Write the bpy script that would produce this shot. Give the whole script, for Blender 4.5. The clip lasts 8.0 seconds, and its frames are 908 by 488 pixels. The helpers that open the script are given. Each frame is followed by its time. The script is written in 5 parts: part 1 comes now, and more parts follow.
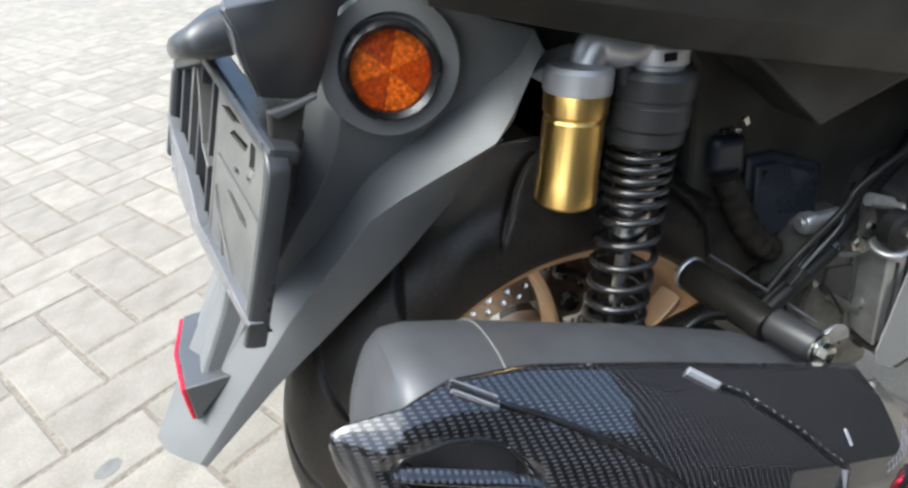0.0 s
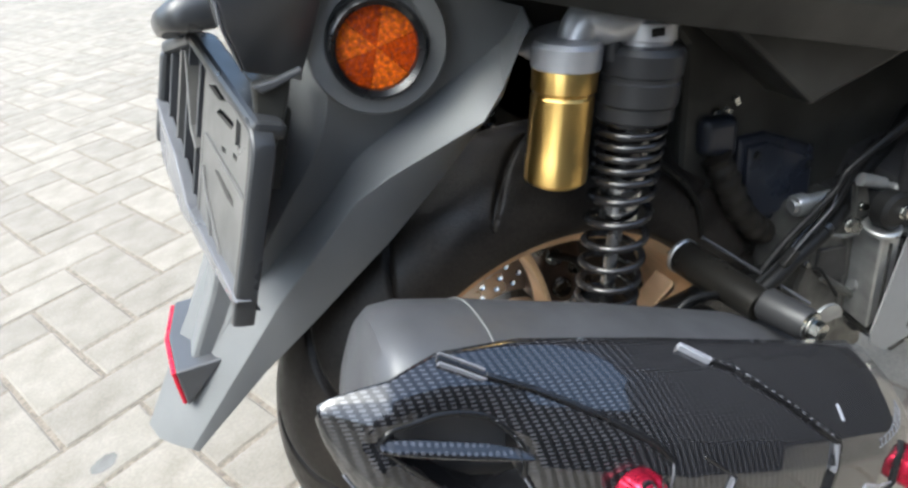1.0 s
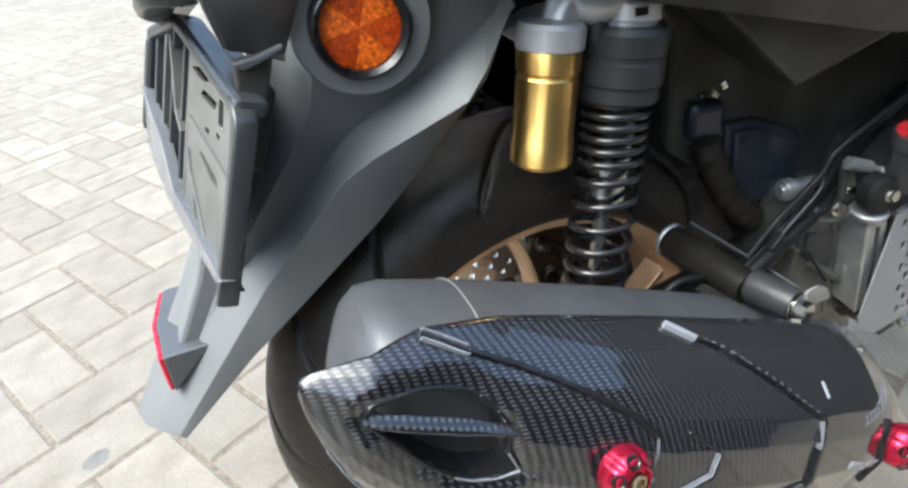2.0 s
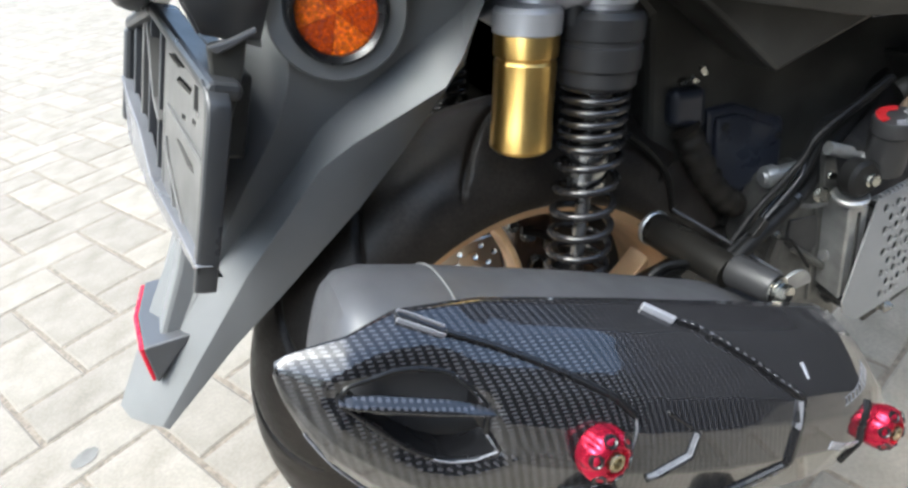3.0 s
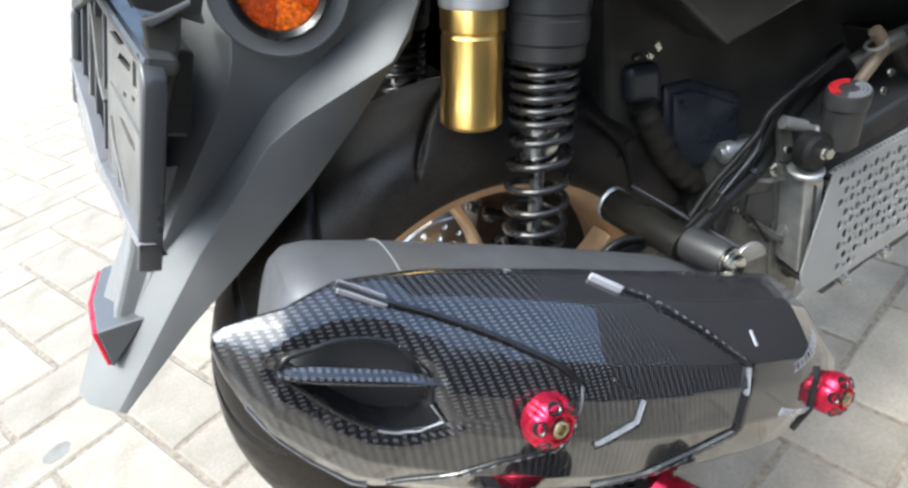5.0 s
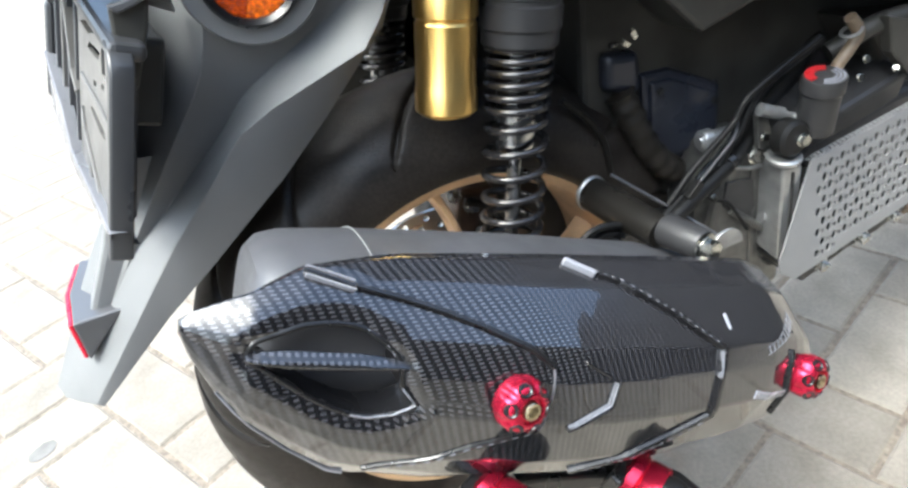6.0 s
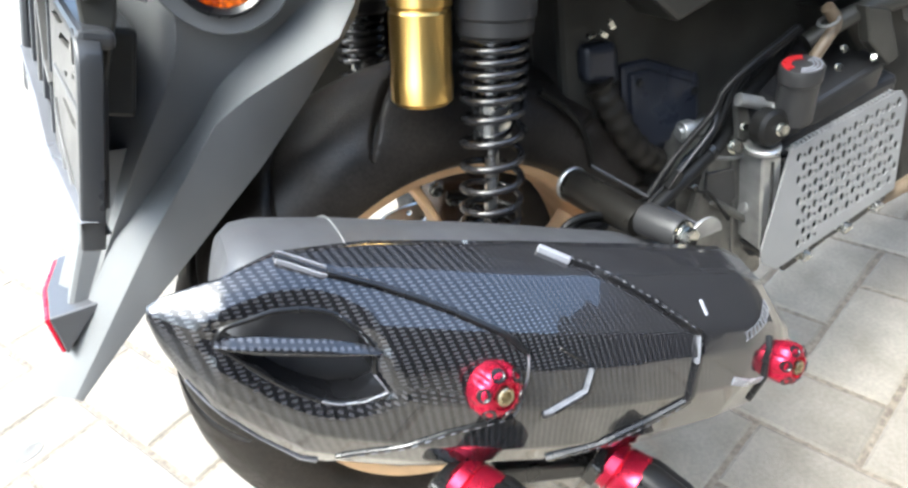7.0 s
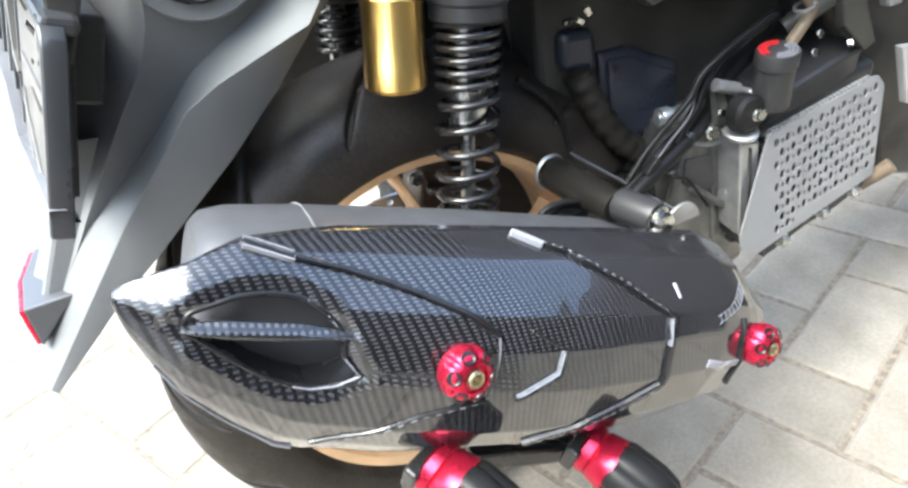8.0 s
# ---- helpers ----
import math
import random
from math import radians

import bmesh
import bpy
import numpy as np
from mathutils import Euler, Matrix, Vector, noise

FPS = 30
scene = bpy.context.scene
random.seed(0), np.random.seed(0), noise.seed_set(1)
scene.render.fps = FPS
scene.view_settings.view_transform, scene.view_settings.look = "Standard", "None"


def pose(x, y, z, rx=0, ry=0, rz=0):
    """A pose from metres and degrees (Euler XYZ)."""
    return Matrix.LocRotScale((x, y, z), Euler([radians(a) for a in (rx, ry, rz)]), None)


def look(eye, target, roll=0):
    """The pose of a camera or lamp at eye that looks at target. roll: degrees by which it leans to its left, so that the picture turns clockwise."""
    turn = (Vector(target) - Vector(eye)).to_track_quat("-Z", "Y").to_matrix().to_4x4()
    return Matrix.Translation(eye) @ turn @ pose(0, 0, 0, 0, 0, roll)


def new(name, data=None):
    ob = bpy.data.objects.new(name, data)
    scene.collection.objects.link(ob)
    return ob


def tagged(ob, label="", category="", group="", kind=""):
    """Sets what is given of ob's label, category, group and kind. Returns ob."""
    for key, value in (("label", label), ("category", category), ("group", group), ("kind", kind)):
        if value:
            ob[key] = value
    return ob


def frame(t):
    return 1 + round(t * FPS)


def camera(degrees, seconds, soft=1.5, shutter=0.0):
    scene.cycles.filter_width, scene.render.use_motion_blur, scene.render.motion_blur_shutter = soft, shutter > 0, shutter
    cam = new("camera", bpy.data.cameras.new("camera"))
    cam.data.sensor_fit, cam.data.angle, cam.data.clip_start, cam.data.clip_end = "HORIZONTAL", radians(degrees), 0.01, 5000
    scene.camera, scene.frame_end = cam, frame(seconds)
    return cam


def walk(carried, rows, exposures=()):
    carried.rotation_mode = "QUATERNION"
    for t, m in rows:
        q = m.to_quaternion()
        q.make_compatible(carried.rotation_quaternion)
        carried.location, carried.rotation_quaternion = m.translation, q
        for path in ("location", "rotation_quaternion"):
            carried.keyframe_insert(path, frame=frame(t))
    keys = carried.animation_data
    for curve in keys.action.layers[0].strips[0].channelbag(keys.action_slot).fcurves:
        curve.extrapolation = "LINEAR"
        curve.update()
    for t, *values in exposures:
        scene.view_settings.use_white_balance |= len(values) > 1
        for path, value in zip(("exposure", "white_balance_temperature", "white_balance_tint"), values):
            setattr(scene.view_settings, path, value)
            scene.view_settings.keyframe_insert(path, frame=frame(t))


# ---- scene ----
cam = camera(70.00, 8.0, soft=2.7)
# seconds, place, turn (degrees); the rear wheel stands over the origin, x ahead along the scooter, y to its left
PATH = [
    (0.0, -0.2090, -0.4021, 0.7281, 58.404, 6.684, -21.118),
    (0.5, -0.2083, -0.4053, 0.7215, 58.389, 6.832, -21.270),
    (1.0, -0.2065, -0.4095, 0.7145, 58.421, 7.093, -21.424),
    (1.5, -0.2055, -0.4135, 0.7083, 58.468, 7.173, -21.622),
    (3.0, -0.1977, -0.4256, 0.6931, 58.412, 7.529, -22.598),
    (3.5, -0.1936, -0.4288, 0.6898, 58.231, 7.633, -22.983),
    (4.0, -0.1889, -0.4327, 0.6864, 58.018, 7.713, -23.388),
    (4.5, -0.1844, -0.4360, 0.6831, 57.824, 7.766, -23.748),
    (6.0, -0.1712, -0.4490, 0.6719, 57.438, 8.101, -24.888),
    (6.5, -0.1675, -0.4531, 0.6669, 57.563, 8.227, -25.182),
    (7.0, -0.1630, -0.4577, 0.6627, 57.545, 8.341, -25.543),
    (7.5, -0.1586, -0.4613, 0.6591, 57.346, 8.465, -25.943),
    (8.0, -0.1538, -0.4660, 0.6554, 57.060, 8.569, -26.328),
]
walk(cam, [(t, pose(x, y, z, rx, ry, rz)) for t, x, y, z, rx, ry, rz in PATH], [(0.0, 1.83, 5480, 0), (3.5, 2.06, 5490, 0), (6.0, 2.40, 5500, 0), (8.0, 2.80, 5520, 0)])

# ---------------------------------------------------------------- world, sun, exposure
SUN_EL, SUN_AZ = 60.0, 190.0      # degrees; azimuth of the way towards the sun, from +x to +y
world = bpy.data.worlds.new("sky")
scene.world = world
world.use_nodes = True
wn = world.node_tree
sky = wn.nodes.new("ShaderNodeTexSky")
sky.sky_type = "NISHITA"
sky.sun_disc = False
sky.dust_density = 10.0
sky.sun_elevation = radians(SUN_EL)
sky.sun_rotation = radians(90 - SUN_AZ)
wn.nodes["Background"].inputs["Strength"].default_value = 0.15
wn.links.new(sky.outputs[0], wn.nodes["Background"].inputs["Color"])
sun = new("sun", bpy.data.lights.new("sun", "SUN"))
sun.data.energy, sun.data.angle, sun.data.color = 0.13, radians(16), (1.0, 0.98, 0.95)
sun_way = Vector((math.cos(radians(SUN_AZ)) * math.cos(radians(SUN_EL)), math.sin(radians(SUN_AZ)) * math.cos(radians(SUN_EL)), math.sin(radians(SUN_EL))))
sun.matrix_world = look(sun_way * 20, (0, 0, 0))


# ---------------------------------------------------------------- materials
def material(name, color, rough=0.5, metal=0.0, spot=0.15, scale=30.0, grain=600.0, bump=0.1, depth=0.0004, coat=0.0, spec=0.5, color2=None, rough_var=0.1, per_object=0.0, island=False, speck=0.0):
    """A surface with stains at one scale and grain at a finer one, in metres."""
    m = bpy.data.materials.new(name)
    m.use_nodes = True
    nt, L = m.node_tree, m.node_tree.links
    b = nt.nodes["Principled BSDF"]
    b.inputs["Metallic"].default_value = metal
    b.inputs["Coat Weight"].default_value = coat
    b.inputs["Coat Roughness"].default_value = 0.06
    b.inputs["Specular IOR Level"].default_value = spec
    tc = nt.nodes.new("ShaderNodeTexCoord")
    n1 = nt.nodes.new("ShaderNodeTexNoise")
    n1.inputs["Scale"].default_value, n1.inputs["Detail"].default_value = scale, 6
    n2 = nt.nodes.new("ShaderNodeTexNoise")
    n2.inputs["Scale"].default_value, n2.inputs["Detail"].default_value = grain, 3
    L.new(tc.outputs["Object"], n1.inputs["Vector"]), L.new(tc.outputs["Object"], n2.inputs["Vector"])
    ramp = nt.nodes.new("ShaderNodeMapRange")
    ramp.inputs["From Min"].default_value, ramp.inputs["From Max"].default_value = 0.3, 0.7
    L.new(n1.outputs["Fac"], ramp.inputs["Value"])
    mix = nt.nodes.new("ShaderNodeMix")
    mix.data_type = "RGBA"
    c2 = color2 or tuple(c * (1 - spot) for c in color)
    c1 = color if color2 else tuple(min(1, c * (1 + spot)) for c in color)
    mix.inputs["A"].default_value, mix.inputs["B"].default_value = (*c1, 1), (*c2, 1)
    L.new(ramp.outputs[0], mix.inputs["Factor"])
    out = mix.outputs["Result"]
    if per_object:
        info = nt.nodes.new("ShaderNodeNewGeometry" if island else "ShaderNodeObjectInfo")
        mr = nt.nodes.new("ShaderNodeMapRange")
        mr.inputs["To Min"].default_value, mr.inputs["To Max"].default_value = 1 - per_object, 1 + per_object
        L.new(info.outputs["Random Per Island" if island else "Random"], mr.inputs["Value"])
        hsv = nt.nodes.new("ShaderNodeHueSaturation")
        L.new(mr.outputs[0], hsv.inputs["Value"]), L.new(out, hsv.inputs["Color"])
        out = hsv.outputs["Color"]
    if speck:
        n3 = nt.nodes.new("ShaderNodeTexNoise")
        n3.inputs["Scale"].default_value, n3.inputs["Detail"].default_value = grain * 0.45, 5
        L.new(tc.outputs["Object"], n3.inputs["Vector"])
        sr = nt.nodes.new("ShaderNodeMapRange")
        sr.inputs["From Min"].default_value, sr.inputs["From Max"].default_value = 0.35, 0.65
        sr.inputs["To Min"].default_value, sr.inputs["To Max"].default_value = 1 - speck, 1 + speck
        L.new(n3.outputs["Fac"], sr.inputs["Value"])
        hs = nt.nodes.new("ShaderNodeHueSaturation")
        L.new(sr.outputs[0], hs.inputs["Value"]), L.new(out, hs.inputs["Color"])
        out = hs.outputs["Color"]
    L.new(out, b.inputs["Base Color"])
    rr = nt.nodes.new("ShaderNodeMapRange")
    rr.inputs["From Min"].default_value, rr.inputs["From Max"].default_value = 0.3, 0.7
    rr.inputs["To Min"].default_value, rr.inputs["To Max"].default_value = max(0.02, rough - rough_var), min(1, rough + rough_var)
    L.new(n1.outputs["Fac"], rr.inputs["Value"]), L.new(rr.outputs[0], b.inputs["Roughness"])
    bp = nt.nodes.new("ShaderNodeBump")
    bp.inputs["Strength"].default_value, bp.inputs["Distance"].default_value = bump, depth
    L.new(n2.outputs["Fac"], bp.inputs["Height"]), L.new(bp.outputs[0], b.inputs["Normal"])
    return m


def carbon_weave(name):
    """Printed twill weave under a glossy clear coat; the weave runs in the cover's own plane (x along it, z across)."""
    m = bpy.data.materials.new(name)
    m.use_nodes = True
    nt, L = m.node_tree, m.node_tree.links
    b = nt.nodes["Principled BSDF"]
    uv = nt.nodes.new("ShaderNodeUVMap")
    uv.uv_map = "weave"
    sep = nt.nodes.new("ShaderNodeSeparateXYZ")
    L.new(uv.outputs[0], sep.inputs[0])

    def mathn(op, a, bb=None):
        n = nt.nodes.new("ShaderNodeMath")
        n.operation = op
        for i, v in enumerate((a, bb)):
            if v is None:
                continue
            if isinstance(v, (int, float)):
                n.inputs[i].default_value = v
            else:
                L.new(v, n.inputs[i])
        return n.outputs[0]
    # twill tows: dashes in rows, each row shifted a little against the last
    v = mathn("MULTIPLY", sep.outputs[1], 1 / 0.0026)
    row = mathn("FLOOR", v)
    u = mathn("ADD", mathn("MULTIPLY", sep.outputs[0], 1 / 0.0039), mathn("MULTIPLY", row, 0.15))
    fu = mathn("FRACT", u)
    fv = mathn("FRACT", v)
    over = mathn("LESS_THAN", fu, 0.52)
    hump_u = mathn("POWER", mathn("SINE", mathn("MULTIPLY", fu, math.pi)), 0.7)
    hump_v = mathn("SINE", mathn("MULTIPLY", fv, math.pi))
    pick = nt.nodes.new("ShaderNodeMix")
    L.new(over, pick.inputs["Factor"]), L.new(hump_u, pick.inputs["A"]), L.new(hump_v, pick.inputs["B"])
    tone = nt.nodes.new("ShaderNodeMix")
    tone.data_type = "RGBA"
    tone.inputs["A"].default_value, tone.inputs["B"].default_value = (0.007, 0.007, 0.008, 1), (0.041, 0.041, 0.046, 1)
    level = mathn("MULTIPLY", pick.outputs["Result"], mathn("ADD", mathn("MULTIPLY", over, 0.85), 0.05))
    L.new(level, tone.inputs["Factor"])
    L.new(tone.outputs["Result"], b.inputs["Base Color"])
    # the tows glint under the lacquer, the gaps between them do not
    L.new(mathn("ADD", mathn("MULTIPLY", level, 0.55), 0.2), b.inputs["Specular IOR Level"])
    b.inputs["Roughness"].default_value = 0.16
    b.inputs["Coat Weight"].default_value, b.inputs["Coat Roughness"].default_value = 1.0, 0.03
    b.inputs["Coat IOR"].default_value = 1.52
    return m


PLASTIC = material("textured_grey_plastic", (0.142, 0.145, 0.146), 0.48, spec=0.4, spot=0.10, scale=12, grain=2200, bump=0.35, depth=0.0002, rough_var=0.06)
PLASTIC_DARK = material("satin_black_plastic", (0.023, 0.023, 0.024), 0.42, spec=0.35, spot=0.2, scale=14, grain=1800, bump=0.2, depth=0.0002)
PLASTIC_TAIL = material("smooth_dark_grey_plastic", (0.060, 0.061, 0.065), 0.32, spot=0.1, scale=12, grain=1500, bump=0.05, depth=0.0002, rough_var=0.05)
PLASTIC_SLATE = material("blue_black_plastic", (0.018, 0.0205, 0.029), 0.3, spot=0.2, scale=18, grain=900, bump=0.1)
PLASTIC_FRAME = material("satin_charcoal_plastic", (0.036, 0.037, 0.039), 0.32, spot=0.15, scale=20, grain=900, bump=0.1)
PLASTIC_BODY = material("matte_black_body_plastic", (0.029, 0.0284, 0.0253), 0.44, spec=0.28, spot=0.4, scale=16, grain=1500, bump=0.2, depth=0.0002)
PLASTIC_HOLDER = material("satin_grey_plate_plastic", (0.105, 0.102, 0.097), 0.34, spot=0.2, scale=20, grain=900, bump=0.1)
RUBBER = material("tyre_rubber", (0.0085, 0.0073, 0.0063), 0.45, spec=0.32, spot=0.35, scale=34, grain=700, bump=0.6, depth=0.0007, color2=(0.025, 0.0205, 0.0165), rough_var=0.17, speck=0.3)
RUBBER_SOFT = material("black_rubber", (0.008, 0.008, 0.008), 0.45, spec=0.2, scale=40, grain=900)
GOLD_CAN = material("gold_anodised_aluminium", (0.80, 0.54, 0.17), 0.3, 1.0, spot=0.05, scale=18, grain=1500, bump=0.0, rough_var=0.03)
GOLD_CAN.node_tree.nodes["Principled BSDF"].inputs["Anisotropic"].default_value = 0.85
GOLD_CAN.node_tree.nodes["Principled BSDF"].inputs["Anisotropic Rotation"].default_value = 0.25
GOLD_CAN.node_tree.links.new(GOLD_CAN.node_tree.nodes.new("ShaderNodeTangent").outputs[0], GOLD_CAN.node_tree.nodes["Principled BSDF"].inputs["Tangent"])
GOLD_RIM = material("bronze_gold_rim_paint", (0.64, 0.45, 0.27), 0.40, 0.5, spot=0.15, scale=24, grain=900, bump=0.08)
ALU = material("cast_aluminium", (0.35, 0.355, 0.355), 0.36, 0.75, spot=0.25, scale=40, grain=900, bump=0.3, depth=0.0004)
ALU_SOFT = material("silver_painted_aluminium", (0.50, 0.50, 0.51), 0.38, 0.6, spot=0.08, scale=30, grain=1400, bump=0.15)
CHROME = material("zinc_plated_steel", (0.46, 0.46, 0.43), 0.24, 1.0, spot=0.15, scale=120, grain=900, bump=0.1)
ENGINE = material("grey_cast_engine_case", (0.130, 0.129, 0.122), 0.42, 0.7, spot=0.4, scale=45, grain=700, bump=0.4, depth=0.0006)
ENGINE_DARK = material("dark_cast_case", (0.035, 0.034, 0.033), 0.55, 0.2, spot=0.3, scale=25, grain=700, bump=0.4, depth=0.0006)
TAN_DARK = material("brown_grey_casting", (0.085, 0.062, 0.047), 0.45, 0.3, spot=0.35, scale=60, grain=700, bump=0.4, depth=0.0006)
GUARD = material("matt_silver_guard", (0.21, 0.21, 0.212), 0.5, 0.25, spot=0.08, scale=16, grain=1200, bump=0.1)
STEEL_BLACK = material("black_painted_steel", (0.012, 0.012, 0.012), 0.3, spot=0.3, scale=30, grain=700, bump=0.15)
SPRING = material("black_spring_enamel", (0.014, 0.013, 0.013), 0.2, spot=0.3, scale=60, grain=700, bump=0.1, coat=0.4)
MUFFLER = material("grey_heatproof_paint", (0.056, 0.057, 0.063), 0.5, 0.1, spot=0.2, scale=18, grain=1100, bump=0.2)
RED_ANO = material("red_anodised_aluminium", (0.43, 0.014, 0.045), 0.25, 0.75, spot=0.1, scale=30, grain=900, bump=0.05)
RED_LENS = material("red_reflector_plastic", (0.50, 0.008, 0.03), 0.3, spec=0.2, spot=0.1, scale=60, grain=700, bump=0.1, coat=0.1)
RED_CAP = material("red_cap_paint", (0.27, 0.012, 0.016), 0.3, spot=0.15, scale=60, grain=700)
WHITE_EDGE = material("pale_print_and_highlight", (0.20, 0.205, 0.23), 0.25, spot=0.1, scale=60, grain=700, coat=0.5)
TAN_HOSE = material("tan_fuel_hose", (0.13, 0.098, 0.066), 0.5, spot=0.2, scale=50, grain=700)
LIP = material("glossy_grey_plastic", (0.13, 0.132, 0.142), 0.24, spot=0.15, scale=30, grain=900, bump=0.05)
CARBON = carbon_weave("carbon_weave_print")
CARBON_TRIM = material("grey_printed_trim", (0.10, 0.102, 0.115), 0.28, spot=0.15, scale=60, grain=700, coat=0.4)
DISC = material("brushed_disc_steel", (0.66, 0.65, 0.63), 0.3, 1.0, spot=0.12, scale=30, grain=900, bump=0.1)
BRASS_STEEL = material("yellowed_zinc_steel", (0.42, 0.36, 0.24), 0.3, 1.0, spot=0.2, scale=120, grain=900, bump=0.1)
STEEL_ROD = material("ground_damper_steel", (0.42, 0.42, 0.415), 0.24, 1.0, spot=0.15, scale=60, grain=900, bump=0.05)
STEEL_GLOSS = material("glossy_brown_black_steel", (0.010, 0.0093, 0.008), 0.34, spec=0.22, spot=0.3, scale=40, grain=700, bump=0.1)
BOOT = material("dusty_brown_rubber", (0.014, 0.012, 0.0095), 0.5, spec=0.3, spot=0.45, scale=60, grain=500, bump=0.5, depth=0.0006)
CARBON_DARK = material("glossy_black_trim", (0.009, 0.009, 0.010), 0.26, spec=0.4, spot=0.2, scale=50, grain=700, bump=0.05, coat=0.15)
CONCRETE = material("concrete_paver", (0.230, 0.209, 0.176), 0.85, scale=14, grain=420, bump=0.8, depth=0.0014, color2=(0.172, 0.154, 0.126), per_object=0.12, speck=0.09)
CONCRETE_FAR = material("concrete_paver_joined", (0.230, 0.209, 0.176), 0.85, scale=14, grain=420, bump=0.5, depth=0.0012, color2=(0.172, 0.154, 0.126), per_object=0.12, speck=0.09, island=True)
JOINT = material("sandy_joint", (0.135, 0.112, 0.086), 0.95, scale=18, grain=300, bump=0.6, depth=0.002, color2=(0.175, 0.150, 0.120), speck=0.3)
WALL = material("dark_grey_wall_paint", (0.016, 0.0158, 0.0152), 0.8, spec=0.12, scale=2, grain=120, bump=0.3, depth=0.001)
WORN_MARK = material("worn_rubber_mark", (0.14, 0.135, 0.12), 0.8, scale=200, grain=900)
STAIN = material("dried_oil", (0.13, 0.125, 0.115), 0.7, scale=40, grain=420, bump=0.4, depth=0.001)


# one amber plastic in two tones: prisms that catch or lose light
def amber_lens():
    a = material("amber_reflector_plastic", (0.95, 0.21, 0.006), 0.25, spec=0.25, spot=0.3, scale=420, grain=900, bump=0.9, depth=0.001, coat=0.15, color2=(0.42, 0.045, 0.0), speck=0.35)
    b = material("shaded_amber_reflector_plastic", (0.62, 0.082, 0.0), 0.25, spec=0.25, spot=0.3, scale=420, grain=900, bump=0.9, depth=0.001, coat=0.15, color2=(0.25, 0.02, 0.0), speck=0.35)
    return a, b


AMBER, AMBER_SHADED = amber_lens()


# ---------------------------------------------------------------- building helpers
def part(name, bm, mat, parent=None, label="", smooth=None, bevel=0.0, solid=0.0, segments=2, offset=0.0):
    me = bpy.data.meshes.new(name)
    bm.normal_update()
    bm.to_mesh(me)
    bm.free()
    me.materials.append(mat)
    ob = new(name, me)
    if parent:
        ob.parent = parent
    if solid:
        mod = ob.modifiers.new("thickness", "SOLIDIFY")
        mod.thickness, mod.offset = solid, offset
    if bevel:
        mod = ob.modifiers.new("edges", "BEVEL")
        mod.width, mod.segments, mod.limit_method, mod.angle_limit = bevel, segments, "ANGLE", radians(20 if name == "shell" else 28)
    if smooth is not None:
        for p in me.polygons:
            p.use_smooth = True
        me.set_sharp_from_angle(angle=radians(smooth))
    if label:
        ob["label"] = label
    return ob


def empty(name, parent=None, label=""):
    ob = new(name)
    ob.empty_display_size = 0.02
    if parent:
        ob.parent = parent
    if label:
        ob["label"] = label
    return ob


def turn_to(way):
    return Vector(way).to_track_quat("Z", "Y").to_matrix().to_4x4()


def add_tube(bm, a, b, r1, r2=None, n=24, caps=True):
    """A round bar from a to b."""
    a, b = Vector(a), Vector(b)
    r2 = r1 if r2 is None else r2
    m = Matrix.Translation(a) @ turn_to(b - a)
    h = (b - a).length
    rings = []
    for r, z in ((r1, 0), (r2, h)):
        rings.append([bm.verts.new(m @ Vector((r * math.cos(2 * math.pi * i / n), r * math.sin(2 * math.pi * i / n), z))) for i in range(n)])
    for i in range(n):
        bm.faces.new((rings[0][i], rings[0][(i + 1) % n], rings[1][(i + 1) % n], rings[1][i]))
    if caps:
        bm.faces.new(rings[0][::-1])
        bm.faces.new(rings[1])
    return bm


def lathe(bm, profile, a, way, n=48):
    """Turns a profile of (radius, height) round the axis from a along way."""
    m = Matrix.Translation(a) @ turn_to(way)
    rings = []
    for r, h in profile:
        rings.append([bm.verts.new(m @ Vector((r * math.cos(2 * math.pi * i / n), r * math.sin(2 * math.pi * i / n), h))) for i in range(n)])
    for p, q in zip(rings, rings[1:]):
        for i in range(n):
            bm.faces.new((p[i], p[(i + 1) % n], q[(i + 1) % n], q[i]))
    if profile[0][0] > 1e-5:
        bm.faces.new(rings[0][::-1])
    if profile[-1][0] > 1e-5:
        bm.faces.new(rings[-1])
    bmesh.ops.remove_doubles(bm, verts=bm.verts, dist=1e-6)
    return bm


def sweep(bm, pts, r, n=10, closed=False, flat=None):
    """A round (or flat: width, height) bar along points."""
    pts = [Vector(p) for p in pts]
    rings, N = [], len(pts)
    up = None
    for i, p in enumerate(pts):
        a = pts[(i - 1) % N] if closed or i else pts[0]
        b = pts[(i + 1) % N] if closed or i < N - 1 else pts[-1]
        t = (b - a).normalized()
        if up is None:
            up = t.orthogonal().normalized()
        up = (up - t * up.dot(t)).normalized()
        side = t.cross(up)
        rr = r[i] if isinstance(r, (list, tuple)) else r
        rings.append([bm.verts.new(p + up * rr * math.cos(2 * math.pi * k / n) + side * rr * math.sin(2 * math.pi * k / n)) for k in range(n)])
    for i in range(N if closed else N - 1):
        p, q = rings[i], rings[(i + 1) % N]
        for k in range(n):
            bm.faces.new((p[k], p[(k + 1) % n], q[(k + 1) % n], q[k]))
    if not closed:
        bm.faces.new(rings[0][::-1])
        bm.faces.new(rings[-1])
    bmesh.ops.recalc_face_normals(bm, faces=bm.faces)
    return bm


